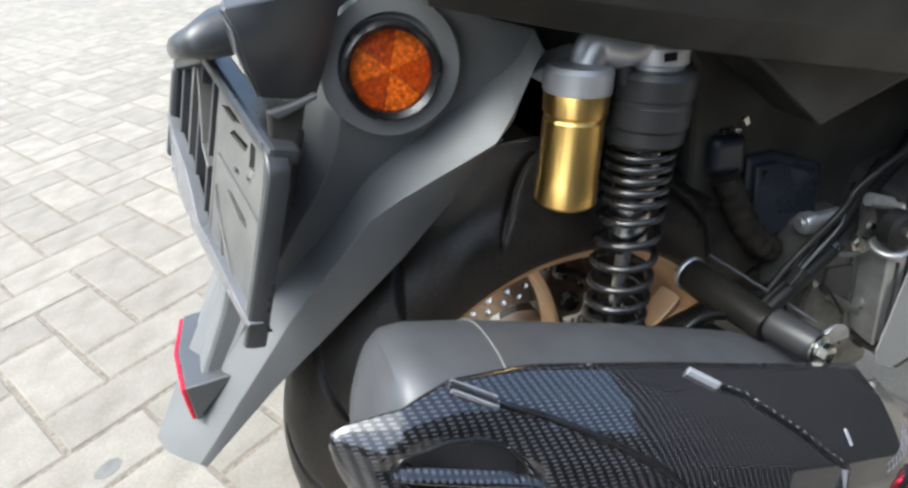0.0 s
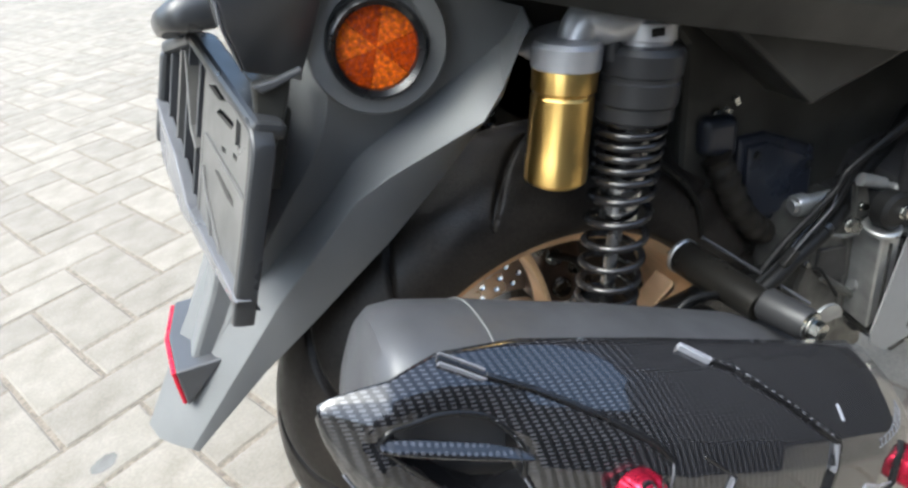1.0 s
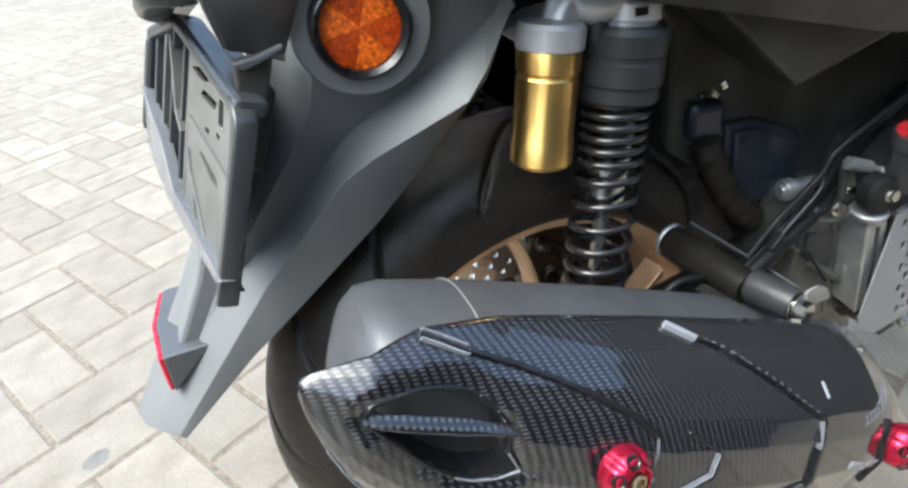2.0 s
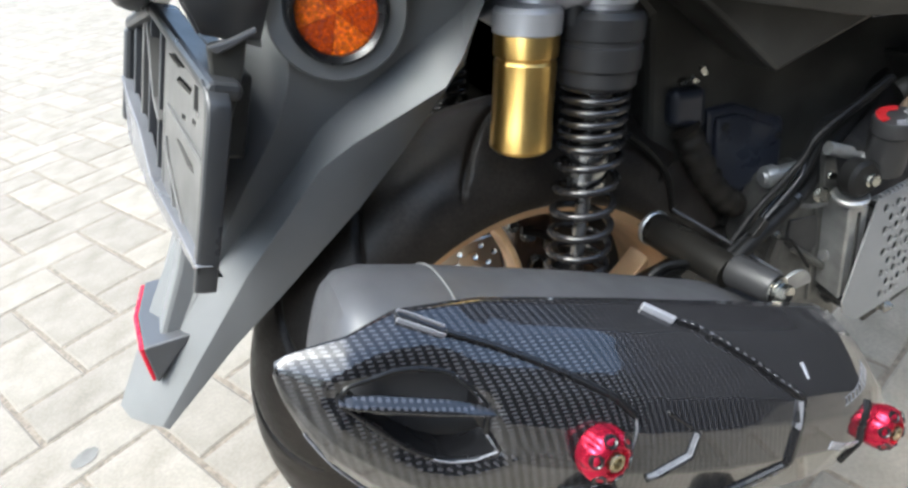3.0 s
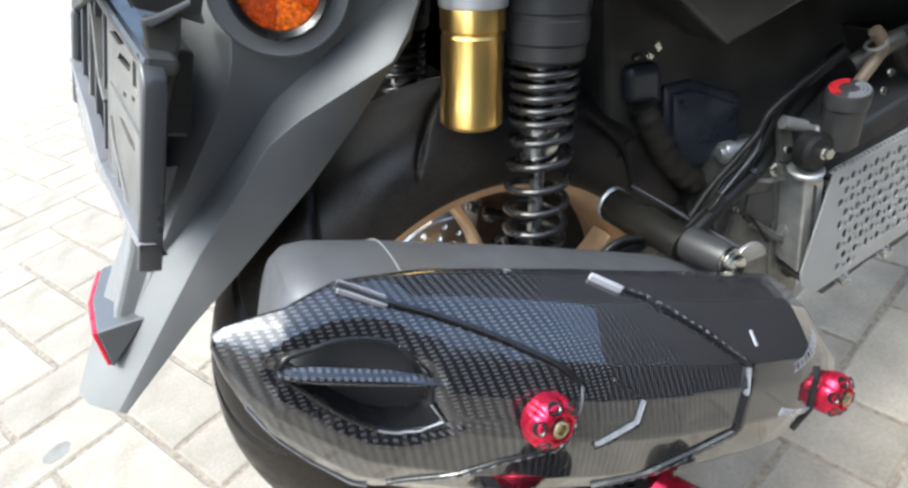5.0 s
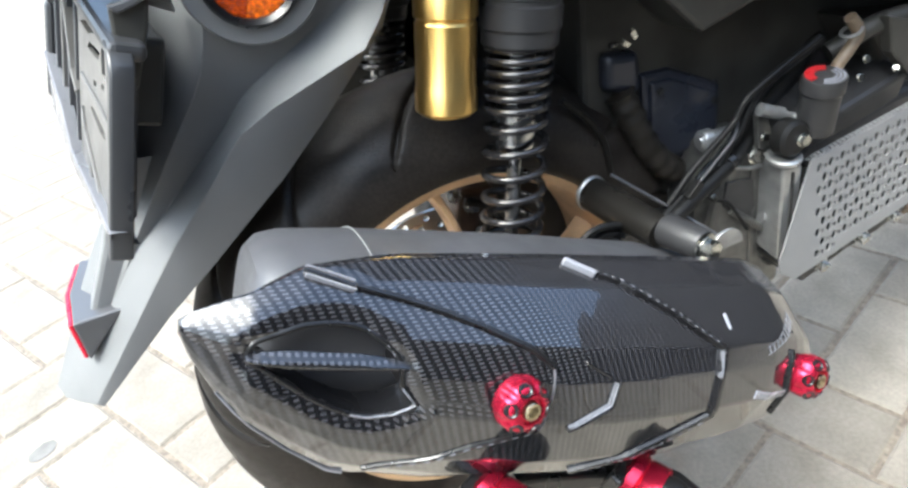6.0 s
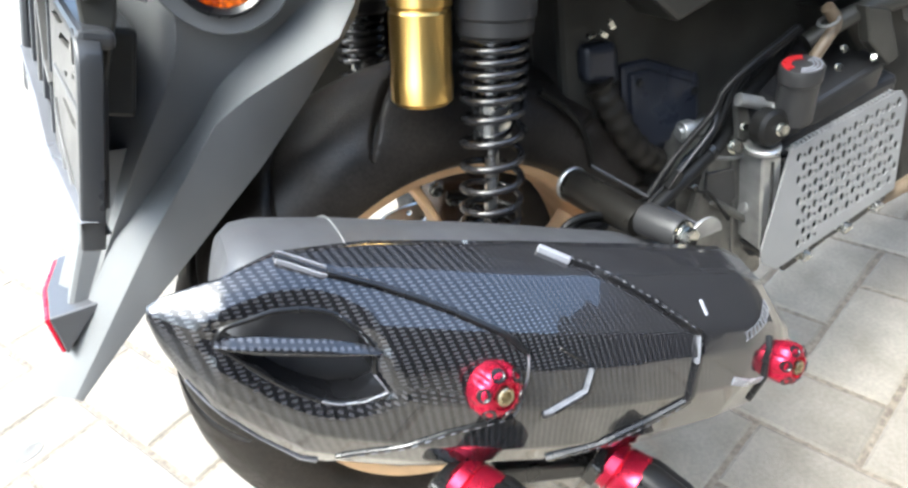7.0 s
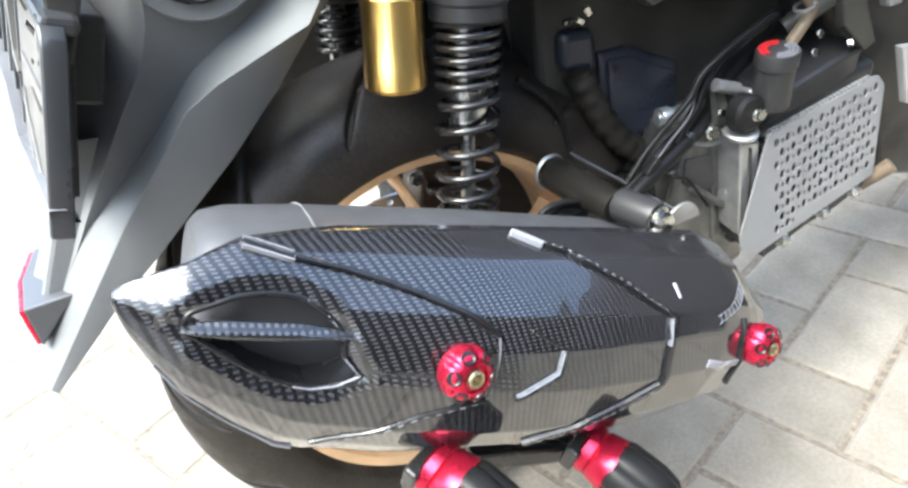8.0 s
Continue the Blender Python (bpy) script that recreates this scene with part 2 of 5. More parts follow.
def curve_points(pts, steps=8):
    """A smooth line through points."""
    pts = [Vector(p) for p in pts]
    P = [pts[0] * 2 - pts[1]] + pts + [pts[-1] * 2 - pts[-2]]
    out = []
    for i in range(1, len(P) - 2):
        for k in range(steps):
            t = k / steps
            a, b, c, d = P[i - 1:i + 3]
            out.append(0.5 * ((2 * b) + (c - a) * t + (2 * a - 5 * b + 4 * c - d) * t * t + (3 * b - a - 3 * c + d) * t ** 3))
    return out + [pts[-1]]


def straight_points(pts, steps=4):
    """The same number of points as curve_points, on straight lines."""
    pts = [Vector(p) for p in pts]
    return [a + (b - a) * k / steps for a, b in zip(pts, pts[1:]) for k in range(steps)] + [pts[-1]]


def box(bm, lo, hi, m=None):
    ret = bmesh.ops.create_cube(bm, size=1.0)
    for v in ret["verts"]:
        v.co = Vector([lo[i] + (v.co[i] + 0.5) * (hi[i] - lo[i]) for i in range(3)])
        if m is not None:
            v.co = m @ v.co
    return bm


def prism(bm, outline, depth):
    """A plate: a flat outline of 3D points pushed along the vector depth."""
    d = Vector(depth)
    a = [bm.verts.new(Vector(p)) for p in outline]
    b = [bm.verts.new(Vector(p) + d) for p in outline]
    bm.faces.new(a)
    bm.faces.new(b[::-1])
    for i in range(len(a)):
        j = (i + 1) % len(a)
        bm.faces.new((a[j], a[i], b[i], b[j]))
    bmesh.ops.recalc_face_normals(bm, faces=bm.faces)
    return bm


def loft(bm, rows, closed=False):
    """Quads between rows of points."""
    R = [[bm.verts.new(Vector(p)) for p in row] for row in rows]
    for p, q in zip(R, R[1:]):
        n = len(p)
        for i in range(n if closed else n - 1):
            j = (i + 1) % n
            bm.faces.new((p[i], p[j], q[j], q[i]))
    bmesh.ops.recalc_face_normals(bm, faces=bm.faces)
    return bm


def hexbolt(bm, a, way, r=0.006, h=0.006, washer=True):
    m = Matrix.Translation(a) @ turn_to(way)
    if washer:
        lathe(bm, [(r * 1.22, 0), (r * 1.22, h * 0.25), (r * 1.0, h * 0.3)], a, way, 24)
    lo, hi = [], []
    for i in range(6):
        c, s = math.cos(i * math.pi / 3), math.sin(i * math.pi / 3)
        lo.append(bm.verts.new(m @ Vector((r * c, r * s, h * 0.25))))
        hi.append(bm.verts.new(m @ Vector((r * c, r * s, h))))
    for i in range(6):
        bm.faces.new((lo[i], lo[(i + 1) % 6], hi[(i + 1) % 6], hi[i]))
    bm.faces.new(hi)
    return bm


def grid_interp(x, xs, ys):
    return float(np.interp(x, xs, ys))


# ---------------------------------------------------------------- the setting
def slab(name, lo, hi, mat, label, cat):
    ob = part(name, box(bmesh.new(), lo, hi), mat)
    return tagged(ob, label, cat, kind="structure")


ground = slab("ground", (-60, -60, -0.5), (60, 60, -0.0022), JOINT, "sandy pale bedding under concrete pavers", "ground")
# hazy open sky above; unseen dark walls, added ahead, behind the camera and past the tail, keep low light off the
# scooter
slab("shade_wall_front", (1.75, -1.445, -0.01), (1.9, 4.0, 1.55), WALL, "added unseen dark grey wall that blocks low light", "wall")
slab("shade_wall_tail", (-2.4, -1.44, -0.01), (-2.3, 0.3, 2.0), WALL, "added unseen dark grey wall that blocks low light", "wall")
slab("shade_wall_back", (-0.75, -1.6, -0.01), (1.9, -1.45, 1.7), WALL, "added unseen dark grey wall that blocks low light", "wall")

# ---------------------------------------------------------------- scooter
scooter = tagged(empty("scooter"), "dark grey scooter with gold wheel and carbon-look exhaust cover", "scooter")

# -- rear wheel
WC = Vector((0.0, 0.05, 0.256))
wheel = empty("rear_wheel", scooter)


def ring(bm, profile, n=96):
    """Turns (radius, y) round the wheel's axle."""
    rows = []
    for k in range(n):
        c, s = math.cos(2 * math.pi * k / n), math.sin(2 * math.pi * k / n)
        rows.append([WC + Vector((r * c, y, r * s)) for r, y in profile])
    return loft(bm, rows + rows[:1], True)


TN, TM = 900, 110


def tyre_rows():
    """Rows round the tyre, with swept grooves cut into tread and shoulder."""
    rows = []
    for k in range(TN):
        phi = 2 * math.pi * k / TN
        row = []
        for i in range(TM + 1):
            a = math.radians(-112 + 224 * i / TM)
            y = 0.066 * math.sin(a)
            r = 0.197 + 0.0585 * math.cos(a) if math.cos(a) > 0 else 0.197 + 0.045 * math.cos(a)
            s = abs(a) / radians(112)
            cut = 0.0
            if 0.08 < s < 0.66:
                lean = 0.42 * (s - 0.08) ** 0.8
                shift = -0.2 if a < 0 else 0.26
                d = (phi - lean + shift) % (2 * math.pi / 14)
                d = min(d, 2 * math.pi / 14 - d) * r * 0.72
                half = 0.0022 * min(1, (0.70 - s) * 6)
                if d < half * 1.6:
                    cut = 0.0042 * min(1, (half * 1.6 - d) / (half * 1.3))
            r -= cut * max(0.25, math.cos(a))
            y -= cut * math.sin(a)
            row.append((r, y))
        row += [(0.172, 0.048), (0.172, -0.048)]
        c, sn = math.cos(phi), math.sin(phi)
        rows.append([WC + Vector((r * c, y, r * sn)) for r, y in row])
    return rows


rows = tyre_rows()
verts = [p for row in rows for p in row]
w = len(rows[0])
faces = [(k * w + i, k * w + (i + 1) % w, (k + 1) % TN * w + (i + 1) % w, (k + 1) % TN * w + i) for k in range(TN) for i in range(w)]
me = bpy.data.meshes.new("tyre")
me.from_pydata(verts, [], faces)
me.materials.append(RUBBER)
for p in me.polygons:
    p.use_smooth = True
me.set_sharp_from_angle(angle=radians(35))
tyre = new("tyre", me)
tyre.parent = wheel
tyre["label"] = "black worn rubber tyre with swept grooves"
# worn raised lettering low on the sidewall, as plain bars
verts, faces = [], []
mrng = random.Random(9)
for k in range(46):
    a0 = radians(226 + 2.1 * k)
    if mrng.random() < 0.25:
        continue
    ln, tilt = mrng.uniform(0.002, 0.006), mrng.uniform(-0.5, 0.5)
    o = len(verts)
    for da, dr in ((-0.5, -1), (0.5, -1), (0.5, 1), (-0.5, 1)):
        r = 0.196 + dr * ln
        aa = a0 + (da * 0.0022 + tilt * dr * 0.002) / 0.196
        verts.append(WC + Vector((r * math.cos(aa), -0.0664, r * math.sin(aa))))
    faces.append((o, o + 1, o + 2, o + 3))
me = bpy.data.meshes.new("sidewall_marks")
me.from_pydata(verts, [], faces)
me.materials.append(WORN_MARK)
ob = new("sidewall_marks", me)
ob.parent = wheel
ob["label"] = "worn grey raised marks"
ob.modifiers.new("thickness", "SOLIDIFY").thickness = 0.0008
rim_prof = [(0.176, -0.052), (0.178, -0.049), (0.176, -0.044), (0.166, -0.042), (0.162, -0.03), (0.162, 0.03), (0.166, 0.042), (0.178, 0.049), (0.176, 0.052), (0.172, 0.050), (0.159, 0.036), (0.156, 0.0), (0.160, -0.034), (0.166, -0.048), (0.171, -0.051)]
part("rim", ring(bmesh.new(), rim_prof, 96), GOLD_RIM, wheel, "bronze-gold painted rim", smooth=35)
for k in range(5):
    # swept single spokes with a raised rib
    rows = []
    for j in range(9):
        u = j / 8
        r = 0.035 + 0.122 * u
        a = radians(72 * k + 75 + 20 * u)
        p = WC + Vector((r * math.cos(a), -0.014 - 0.008 * u, r * math.sin(a)))
        t = Vector((-math.sin(a - 0.3), 0, math.cos(a - 0.3)))
        w = 0.0085 - 0.003 * math.sin(math.pi * u)
        rows.append([p + t * w * 0.55 + Vector((0, -0.010, 0)), p + t * w + Vector((0, 0.016, 0)), p - t * w + Vector((0, 0.016, 0)), p - t * w * 0.55 + Vector((0, -0.010, 0))])
    part("spoke", loft(bmesh.new(), rows, True), GOLD_RIM, wheel, bevel=0.0015)
part("hub", lathe(bmesh.new(), [(0.02, -0.055), (0.03, -0.05), (0.045, -0.035), (0.048, -0.01), (0.048, 0.05)], WC, (0, 1, 0)), GOLD_RIM, wheel, smooth=35)
bm = bmesh.new()
outline = [[(r * math.cos(t), r * math.sin(t)) for t in (2 * math.pi * k / n for k in range(n))] for r, n in ((0.098, 72), (0.060, 48))]
for k in range(24):
    for r, d in ((0.091, 0.0), (0.080, 0.09), (0.069, 0.18)):
        c = (r * math.cos(2 * math.pi * k / 24 + d), r * math.sin(2 * math.pi * k / 24 + d))
        outline.append([(c[0] + 0.0034 * math.cos(t), c[1] + 0.0034 * math.sin(t)) for t in (2 * math.pi * q / 10 for q in range(10))])
edges = []
for lp in outline:
    vv = [bm.verts.new(WC + Vector((x, 0.050, z))) for x, z in lp]
    edges += [bm.edges.new((vv[q], vv[(q + 1) % len(vv)])) for q in range(len(vv))]
bmesh.ops.triangle_fill(bm, use_beauty=True, use_dissolve=False, edges=edges)
part("brake_disc", bm, DISC, wheel, "bright drilled steel brake disc", solid=0.004)

caliper = empty("brake_caliper", scooter)
bm = bmesh.new()
prism(bm, [(0.030, 0.068, 0.3805), (0.0675, 0.068, 0.3708), (0.0741, 0.068, 0.3311), (0.0614, 0.068, 0.300), (0.020, 0.068, 0.305), (0.021, 0.068, 0.350)], (0, 0.05, 0))
part("body", bm, TAN_DARK, caliper, "brown-grey cast brake caliper", bevel=0.004)
for p, r in (((0.0212, 0.066, 0.3794), 0.006), ((0.0383, 0.066, 0.3636), 0.007), ((0.060, 0.066, 0.345), 0.006), ((0.045, 0.066, 0.325), 0.009)):
    part("bolt", hexbolt(bmesh.new(), p, (0, -1, 0.1), r, 0.007), CHROME, caliper, "zinc plated bolt")
part("hose", sweep(bmesh.new(), curve_points([(0.03, 0.062, 0.372), (0.055, 0.055, 0.360), (0.070, 0.055, 0.335), (0.062, 0.058, 0.300)], 6), 0.004, 10), RUBBER_SOFT, caliper, smooth=50)
bm = bmesh.new()
prism(bm, [(0.05, 0.125, 0.40), (0.35, 0.125, 0.40), (0.35, 0.125, 0.18), (0.03, 0.125, 0.16), (0.012, 0.125, 0.20), (0.012, 0.125, 0.34)], (0, 0.06, 0))
drive = empty("belt_drive_case", scooter)
part("case", bm, ENGINE_DARK, drive, "dark cast belt drive case", bevel=0.01)

# -- rear fender: rows run from the body down to the tip, points from the spine outwards
E1 = [(-0.018, -0.018, 0.622), (-0.034, -0.015, 0.602), (-0.076, -0.011, 0.581), (-0.12, -0.004, 0.556), (-0.142, 0.0, 0.542), (-0.169, 0.003, 0.516), (-0.222, 0.007, 0.472), (-0.252, 0.007, 0.446), (-0.322, 0.004, 0.351)]
F1 = [(-0.028, -0.048, 0.618), (-0.05, -0.048, 0.582), (-0.064, -0.048, 0.565), (-0.097, -0.046, 0.554), (-0.129, -0.043, 0.543), (-0.152, -0.039, 0.531), (-0.179, -0.028, 0.5), (-0.216, -0.018, 0.462), (-0.311, -0.009, 0.3545)]
L1 = [(-0.026, -0.038, 0.614), (-0.047, -0.04, 0.574), (-0.062, -0.038, 0.559), (-0.094, -0.032, 0.525), (-0.133, -0.028, 0.49), (-0.162, -0.024, 0.467), (-0.198, -0.019, 0.438), (-0.24, -0.015, 0.407), (-0.307, -0.0105, 0.351)]
S1 = [(-0.137, -0.014, 0.672), (-0.143, -0.015, 0.640), (-0.150, -0.015, 0.605), (-0.156, -0.014, 0.580), (-0.170, -0.012, 0.555), (-0.198, -0.006, 0.520), (-0.236, 0.004, 0.470), (-0.266, 0.010, 0.430), (-0.338, 0.026, 0.346)]
R1 = [(-0.165, 0.05, 0.690), (-0.175, 0.05, 0.650), (-0.182, 0.05, 0.610), (-0.188, 0.05, 0.582), (-0.202, 0.05, 0.556), (-0.229, 0.05, 0.516), (-0.262, 0.05, 0.468), (-0.290, 0.05, 0.430), (-0.347, 0.05, 0.343)]
fender = empty("rear_fender", scooter)
MID = 0.05


def mirror_row(row):
    """Near half of a row, from its outer point to the spine, and its mirror image."""
    return row + [(x, 2 * MID - y, z) for x, y, z in row[::-1]]


rows = []
for e, fo, lo, sp, re_ in zip(curve_points(E1, 4), straight_points(F1, 4), straight_points(L1, 4), curve_points(S1, 4), curve_points(R1, 4)):
    rows.append(mirror_row([tuple(q) for q in (lo, fo, e, sp, re_)]))
part("shell", loft(bmesh.new(), rows), PLASTIC, fender, "textured dark grey plastic fender", bevel=0.002, solid=0.003, segments=3, offset=-1, smooth=16)

# -- side reflector in its round boss
REF = Vector((-0.1180, -0.024, 0.6180))
RW = Vector((-0.10, -0.98, 0.02)).normalized()
refl = empty("side_reflector", scooter)
part("boss", lathe(bmesh.new(), [(0.0440, -0.03), (0.0435, 0.004), (0.0422, 0.0060), (0.0320, 0.0055), (0.0296, 0.002), (0.0, 0.002)], REF - RW * 0.006 + Vector((0.001, 0, 0.002)), RW), PLASTIC, refl, smooth=30)
part("bezel", lathe(bmesh.new(), [(0.0302, 0.0), (0.0302, 0.012), (0.0280, 0.0150), (0.0248, 0.0120), (0.0246, 0.006)], REF - RW * 0.008, RW), CARBON_DARK, refl, "black round bezel", smooth=40)
# every other sector is coloured darker, as its prisms return less light
for k in range(6):
    bm = bmesh.new()
    m = Matrix.Translation(REF - RW * 0.003) @ turn_to(RW)
    a0 = math.radians(60 * k + 12)
    c = bm.verts.new(m @ Vector((0, 0, 0.0028)))
    rim_v, top_v = [], []
    for j in range(9):
        a = a0 + math.radians(59.5) * j / 8
        top_v.append(bm.verts.new(m @ Vector((0.0247 * math.cos(a), 0.0247 * math.sin(a), 0.0012 + 0.0006 * math.sin(math.pi * j / 8)))))
    for p, q in zip(top_v, top_v[1:]):
        bm.faces.new((c, p, q))
    part("reflector_sector", bm, (AMBER, AMBER_SHADED)[k % 2], refl, "amber faceted reflector sector")

# -- tail reflector wedge low on the fender
tail_ref = empty("tail_reflector", scooter)
bm = bmesh.new()
TA, TB, TC = (-0.301, 0.419), (-0.3025, 0.386), (-0.2655, 0.4185)      # upper rear, lower rear and front corner of its side
loft(bm, [[(x + dx, y, z) for x, z in (TA, TC, TB)] for y, dx in ((0.001, 0.0), (0.05, -0.005), (0.099, 0.0))], True)
vw = list(bm.verts)
bm.faces.new(vw[:3]), bm.faces.new(vw[-3:])
bmesh.ops.recalc_face_normals(bm, faces=bm.faces)
part("wedge", bm, PLASTIC_TAIL, tail_ref, "dark grey plastic wedge", bevel=0.0015)
bm = bmesh.new()
loft(bm, [[(TA[0] + dx - 0.0002, y, TA[1] - 0.001), (TA[0] + dx - 0.0035, y, TA[1] - 0.001), (TB[0] + dx - 0.003, y, TB[1] + 0.002), (TB[0] + dx - 0.0002, y, TB[1] + 0.002)] for y, dx in ((0.003, 0.0), (0.05, -0.005), (0.097, 0.0))], True)
vw = list(bm.verts)
bm.faces.new(vw[:4]), bm.faces.new(vw[-4:])
bmesh.ops.recalc_face_normals(bm, faces=bm.faces)
part("lens", bm, RED_LENS, tail_ref, "red reflector strip", bevel=0.0008)

# -- number plate holder, with no plate in it
holder = empty("plate_holder", scooter)
PO = Vector((-0.192, -0.080, 0.611))             # near top corner
PA = Vector((-0.033, 0.225, 0.040))              # across
PD = Vector((-0.044, 0.0, -0.111))               # down
PN = PA.cross(PD).normalized()
if PN.x > 0:
    PN = -PN


def on_plate(u, v, h=0.0):
    return PO + PA * u + PD * v + PN * h


def plate_bar(name, a, b, w, h0, h1, mat=None, label=""):
    """A straight bar on the plate holder between two places, from height h0 to h1."""
    A, B = on_plate(*a), on_plate(*b)
    t = (B - A).normalized()
    s = t.cross(PN).normalized() * w / 2
    bm = bmesh.new()
    prism(bm, [A - s + PN * h0, B - s + PN * h0, B + s + PN * h0, A + s + PN * h0], PN * (h1 - h0))
    return part(name, bm, mat or PLASTIC_HOLDER, holder, label, bevel=0.0035 if name == "frame_bar" else 0.0006)


# near half: a pale panel with punched slots; far half: a dark recess with ribs
slots = [[(0.473, 0.214), (0.394, 0.166), (0.286, 0.166), (0.357, 0.212)], [(0.369, 0.285), (0.340, 0.240), (0.215, 0.215), (0.230, 0.262)], [(0.200, 0.180), (0.161, 0.175), (0.150, 0.285), (0.190, 0.300)], [(0.345, 0.568), (0.300, 0.545), (0.165, 0.560), (0.155, 0.592), (0.215, 0.605)], [(0.30, 0.40), (0.26, 0.385), (0.255, 0.41), (0.295, 0.425)], [(0.20, 0.345), (0.165, 0.34), (0.165, 0.365), (0.195, 0.37)]]
bm = bmesh.new()
edges = []
for lp in [[(0.02, 0.12), (0.49, 0.10), (0.45, 0.98), (0.02, 0.97)]] + slots:
    vv = [bm.verts.new(on_plate(u, v)) for u, v in lp]
    edges += [bm.edges.new((vv[k], vv[(k + 1) % len(vv)])) for k in range(len(vv))]
bmesh.ops.triangle_fill(bm, use_beauty=True, use_dissolve=False, edges=edges)
part("slotted_panel", bm, PLASTIC_HOLDER, holder, "pale grey slotted plastic panel", solid=0.0025)
bm = bmesh.new()
prism(bm, [on_plate(0.12, 0.14, -0.010), on_plate(0.65, 0.10, -0.010), on_plate(0.98, 0.37, -0.010), on_plate(0.98, 0.97, -0.010), on_plate(0.12, 0.97, -0.010)], PN * -0.004)
part("back_panel", bm, PLASTIC_DARK, holder, "black recessed panel", bevel=0.001)
for nm, a, b in (("frame_bar", (1.0, 0.39), (1.0, 1.0)), ("frame_bar", (0.03, 0.10), (0.66, 0.09)), ("frame_bar", (0.66, 0.09), (1.0, 0.37))):
    plate_bar(nm, a, b, 0.010, -0.014, 0.005, PLASTIC_FRAME)
# near bar with a rounded upper corner and a thin pale front edge
bm = bmesh.new()
side_line = [(0.075, 0.075), (0.035, 0.095), (0.010, 0.135), (0.0, 0.19), (0.0, 0.55), (0.004, 1.06)]
loft(bm, [[on_plate(u + 0.022, v + 0.01, 0.006), on_plate(u, v, 0.006), on_plate(u - 0.006, v, 0.001), on_plate(u - 0.004, v, -0.0065), on_plate(u + 0.03, v + 0.01, -0.0065)] for u, v in side_line], True)
vs_ = list(bm.verts)
bm.faces.new(vs_[:5]), bm.faces.new(vs_[-5:])
bmesh.ops.recalc_face_normals(bm, faces=bm.faces)
part("frame_bar", bm, PLASTIC_FRAME, holder, "charcoal frame edge with a rounded corner", bevel=0.0012, smooth=30)
bm = bmesh.new()
sweep(bm, curve_points([on_plate(0.045, 0.14, 0.004), on_plate(0.033, 0.30, 0.004), on_plate(0.033, 0.70, 0.004), on_plate(0.036, 0.97, 0.004)], 6), 0.0016, 8)
part("edge_rib", bm, PLASTIC_HOLDER, holder, smooth=50)
for u, w_, mat_ in ((0.50, 0.005, PLASTIC_HOLDER), (0.57, 0.003, PLASTIC_TAIL), (0.70, 0.003, PLASTIC_TAIL), (0.80, 0.004, PLASTIC_HOLDER), (0.92, 0.004, PLASTIC_TAIL)):
    plate_bar("rib", (u, max(0.1, 0.1 + (u - 0.65) * 0.78)), (u - 0.02, 0.97), w_, -0.010, 0.001, mat_)
plate_bar("rib", (0.05, 0.47), (0.44, 0.465), 0.003, 0.0, 0.003)
for a, b in (((0.44, 0.70), (0.16, 0.98)), ((0.44, 0.64), (0.30, 0.97)), ((0.72, 0.2), (0.60, 0.55)), ((0.60, 0.55), (0.52, 0.62))):
    plate_bar("rib", a, b, 0.0028, 0.0 if a[0] < 0.5 else -0.008, 0.003)
# grey stem that carries the holder down to the wedge
bm = bmesh.new()
loft(bm, [[(x, y, z) for y in (0.012, 0.088)] + [(x + 0.03, y, z - 0.004) for y in (0.088, 0.012)] for x, z in ((-0.236, 0.520), (-0.262, 0.465), (-0.290, 0.418))], True)
part("stem", bm, PLASTIC, holder, "pale grey plastic stem", bevel=0.004)
# bracket behind the near edge
bm = bmesh.new()
prism(bm, [on_plate(0.25, 0.15, -0.016), on_plate(0.65, 0.15, -0.016), on_plate(0.65, 0.60, -0.016), on_plate(0.25, 0.60, -0.016)], PN * -0.02)
part("bracket_box", bm, PLASTIC_BODY, holder, bevel=0.003)
bm = bmesh.new()
lip = [((1.01, 0.80), (0.995, 0.70)), ((0.98, 0.87), (0.868, 0.755)), ((0.926, 1.037), (0.70, 0.80)), ((0.626, 1.105), (0.51, 0.945)), ((0.283, 1.045), (0.25, 0.92)), ((0.008, 0.985), (-0.01, 0.90))]
loft(bm, [[on_plate(*o, -0.010), on_plate(*o, 0.004), on_plate(*i, 0.007), on_plate(*i, -0.002)] for o, i in lip], True)
part("lip", bm, LIP, holder, "shiny grey lower lip", bevel=0.001)
# black sheet added for the shaded void between holder and fender
bm = bmesh.new()
prism(bm, [(-0.1951, -0.0610, 0.6225), (-0.1743, -0.0610, 0.6226), (-0.1806, -0.0610, 0.6065), (-0.1964, -0.0610, 0.5779), (-0.2043, -0.0610, 0.5784)], (0.0, 0.010, 0.0))
part("void_shade", bm, PLASTIC_BODY, holder, "black sheet painting the shade between holder and fender", bevel=0.002)
bm = bmesh.new()
prism(bm, [(-0.1956, -0.0660, 0.6228), (-0.1840, -0.0660, 0.6238), (-0.1689, -0.0660, 0.6271), (-0.1689, -0.0660, 0.6243), (-0.1835, -0.0660, 0.6199), (-0.1915, -0.0660, 0.6181)], (0.0, 0.006, 0.0))
part("strap", bm, PLASTIC_TAIL, holder, bevel=0.001)

# -- tail cap above the plate
tail = empty("tail_cover", scooter)
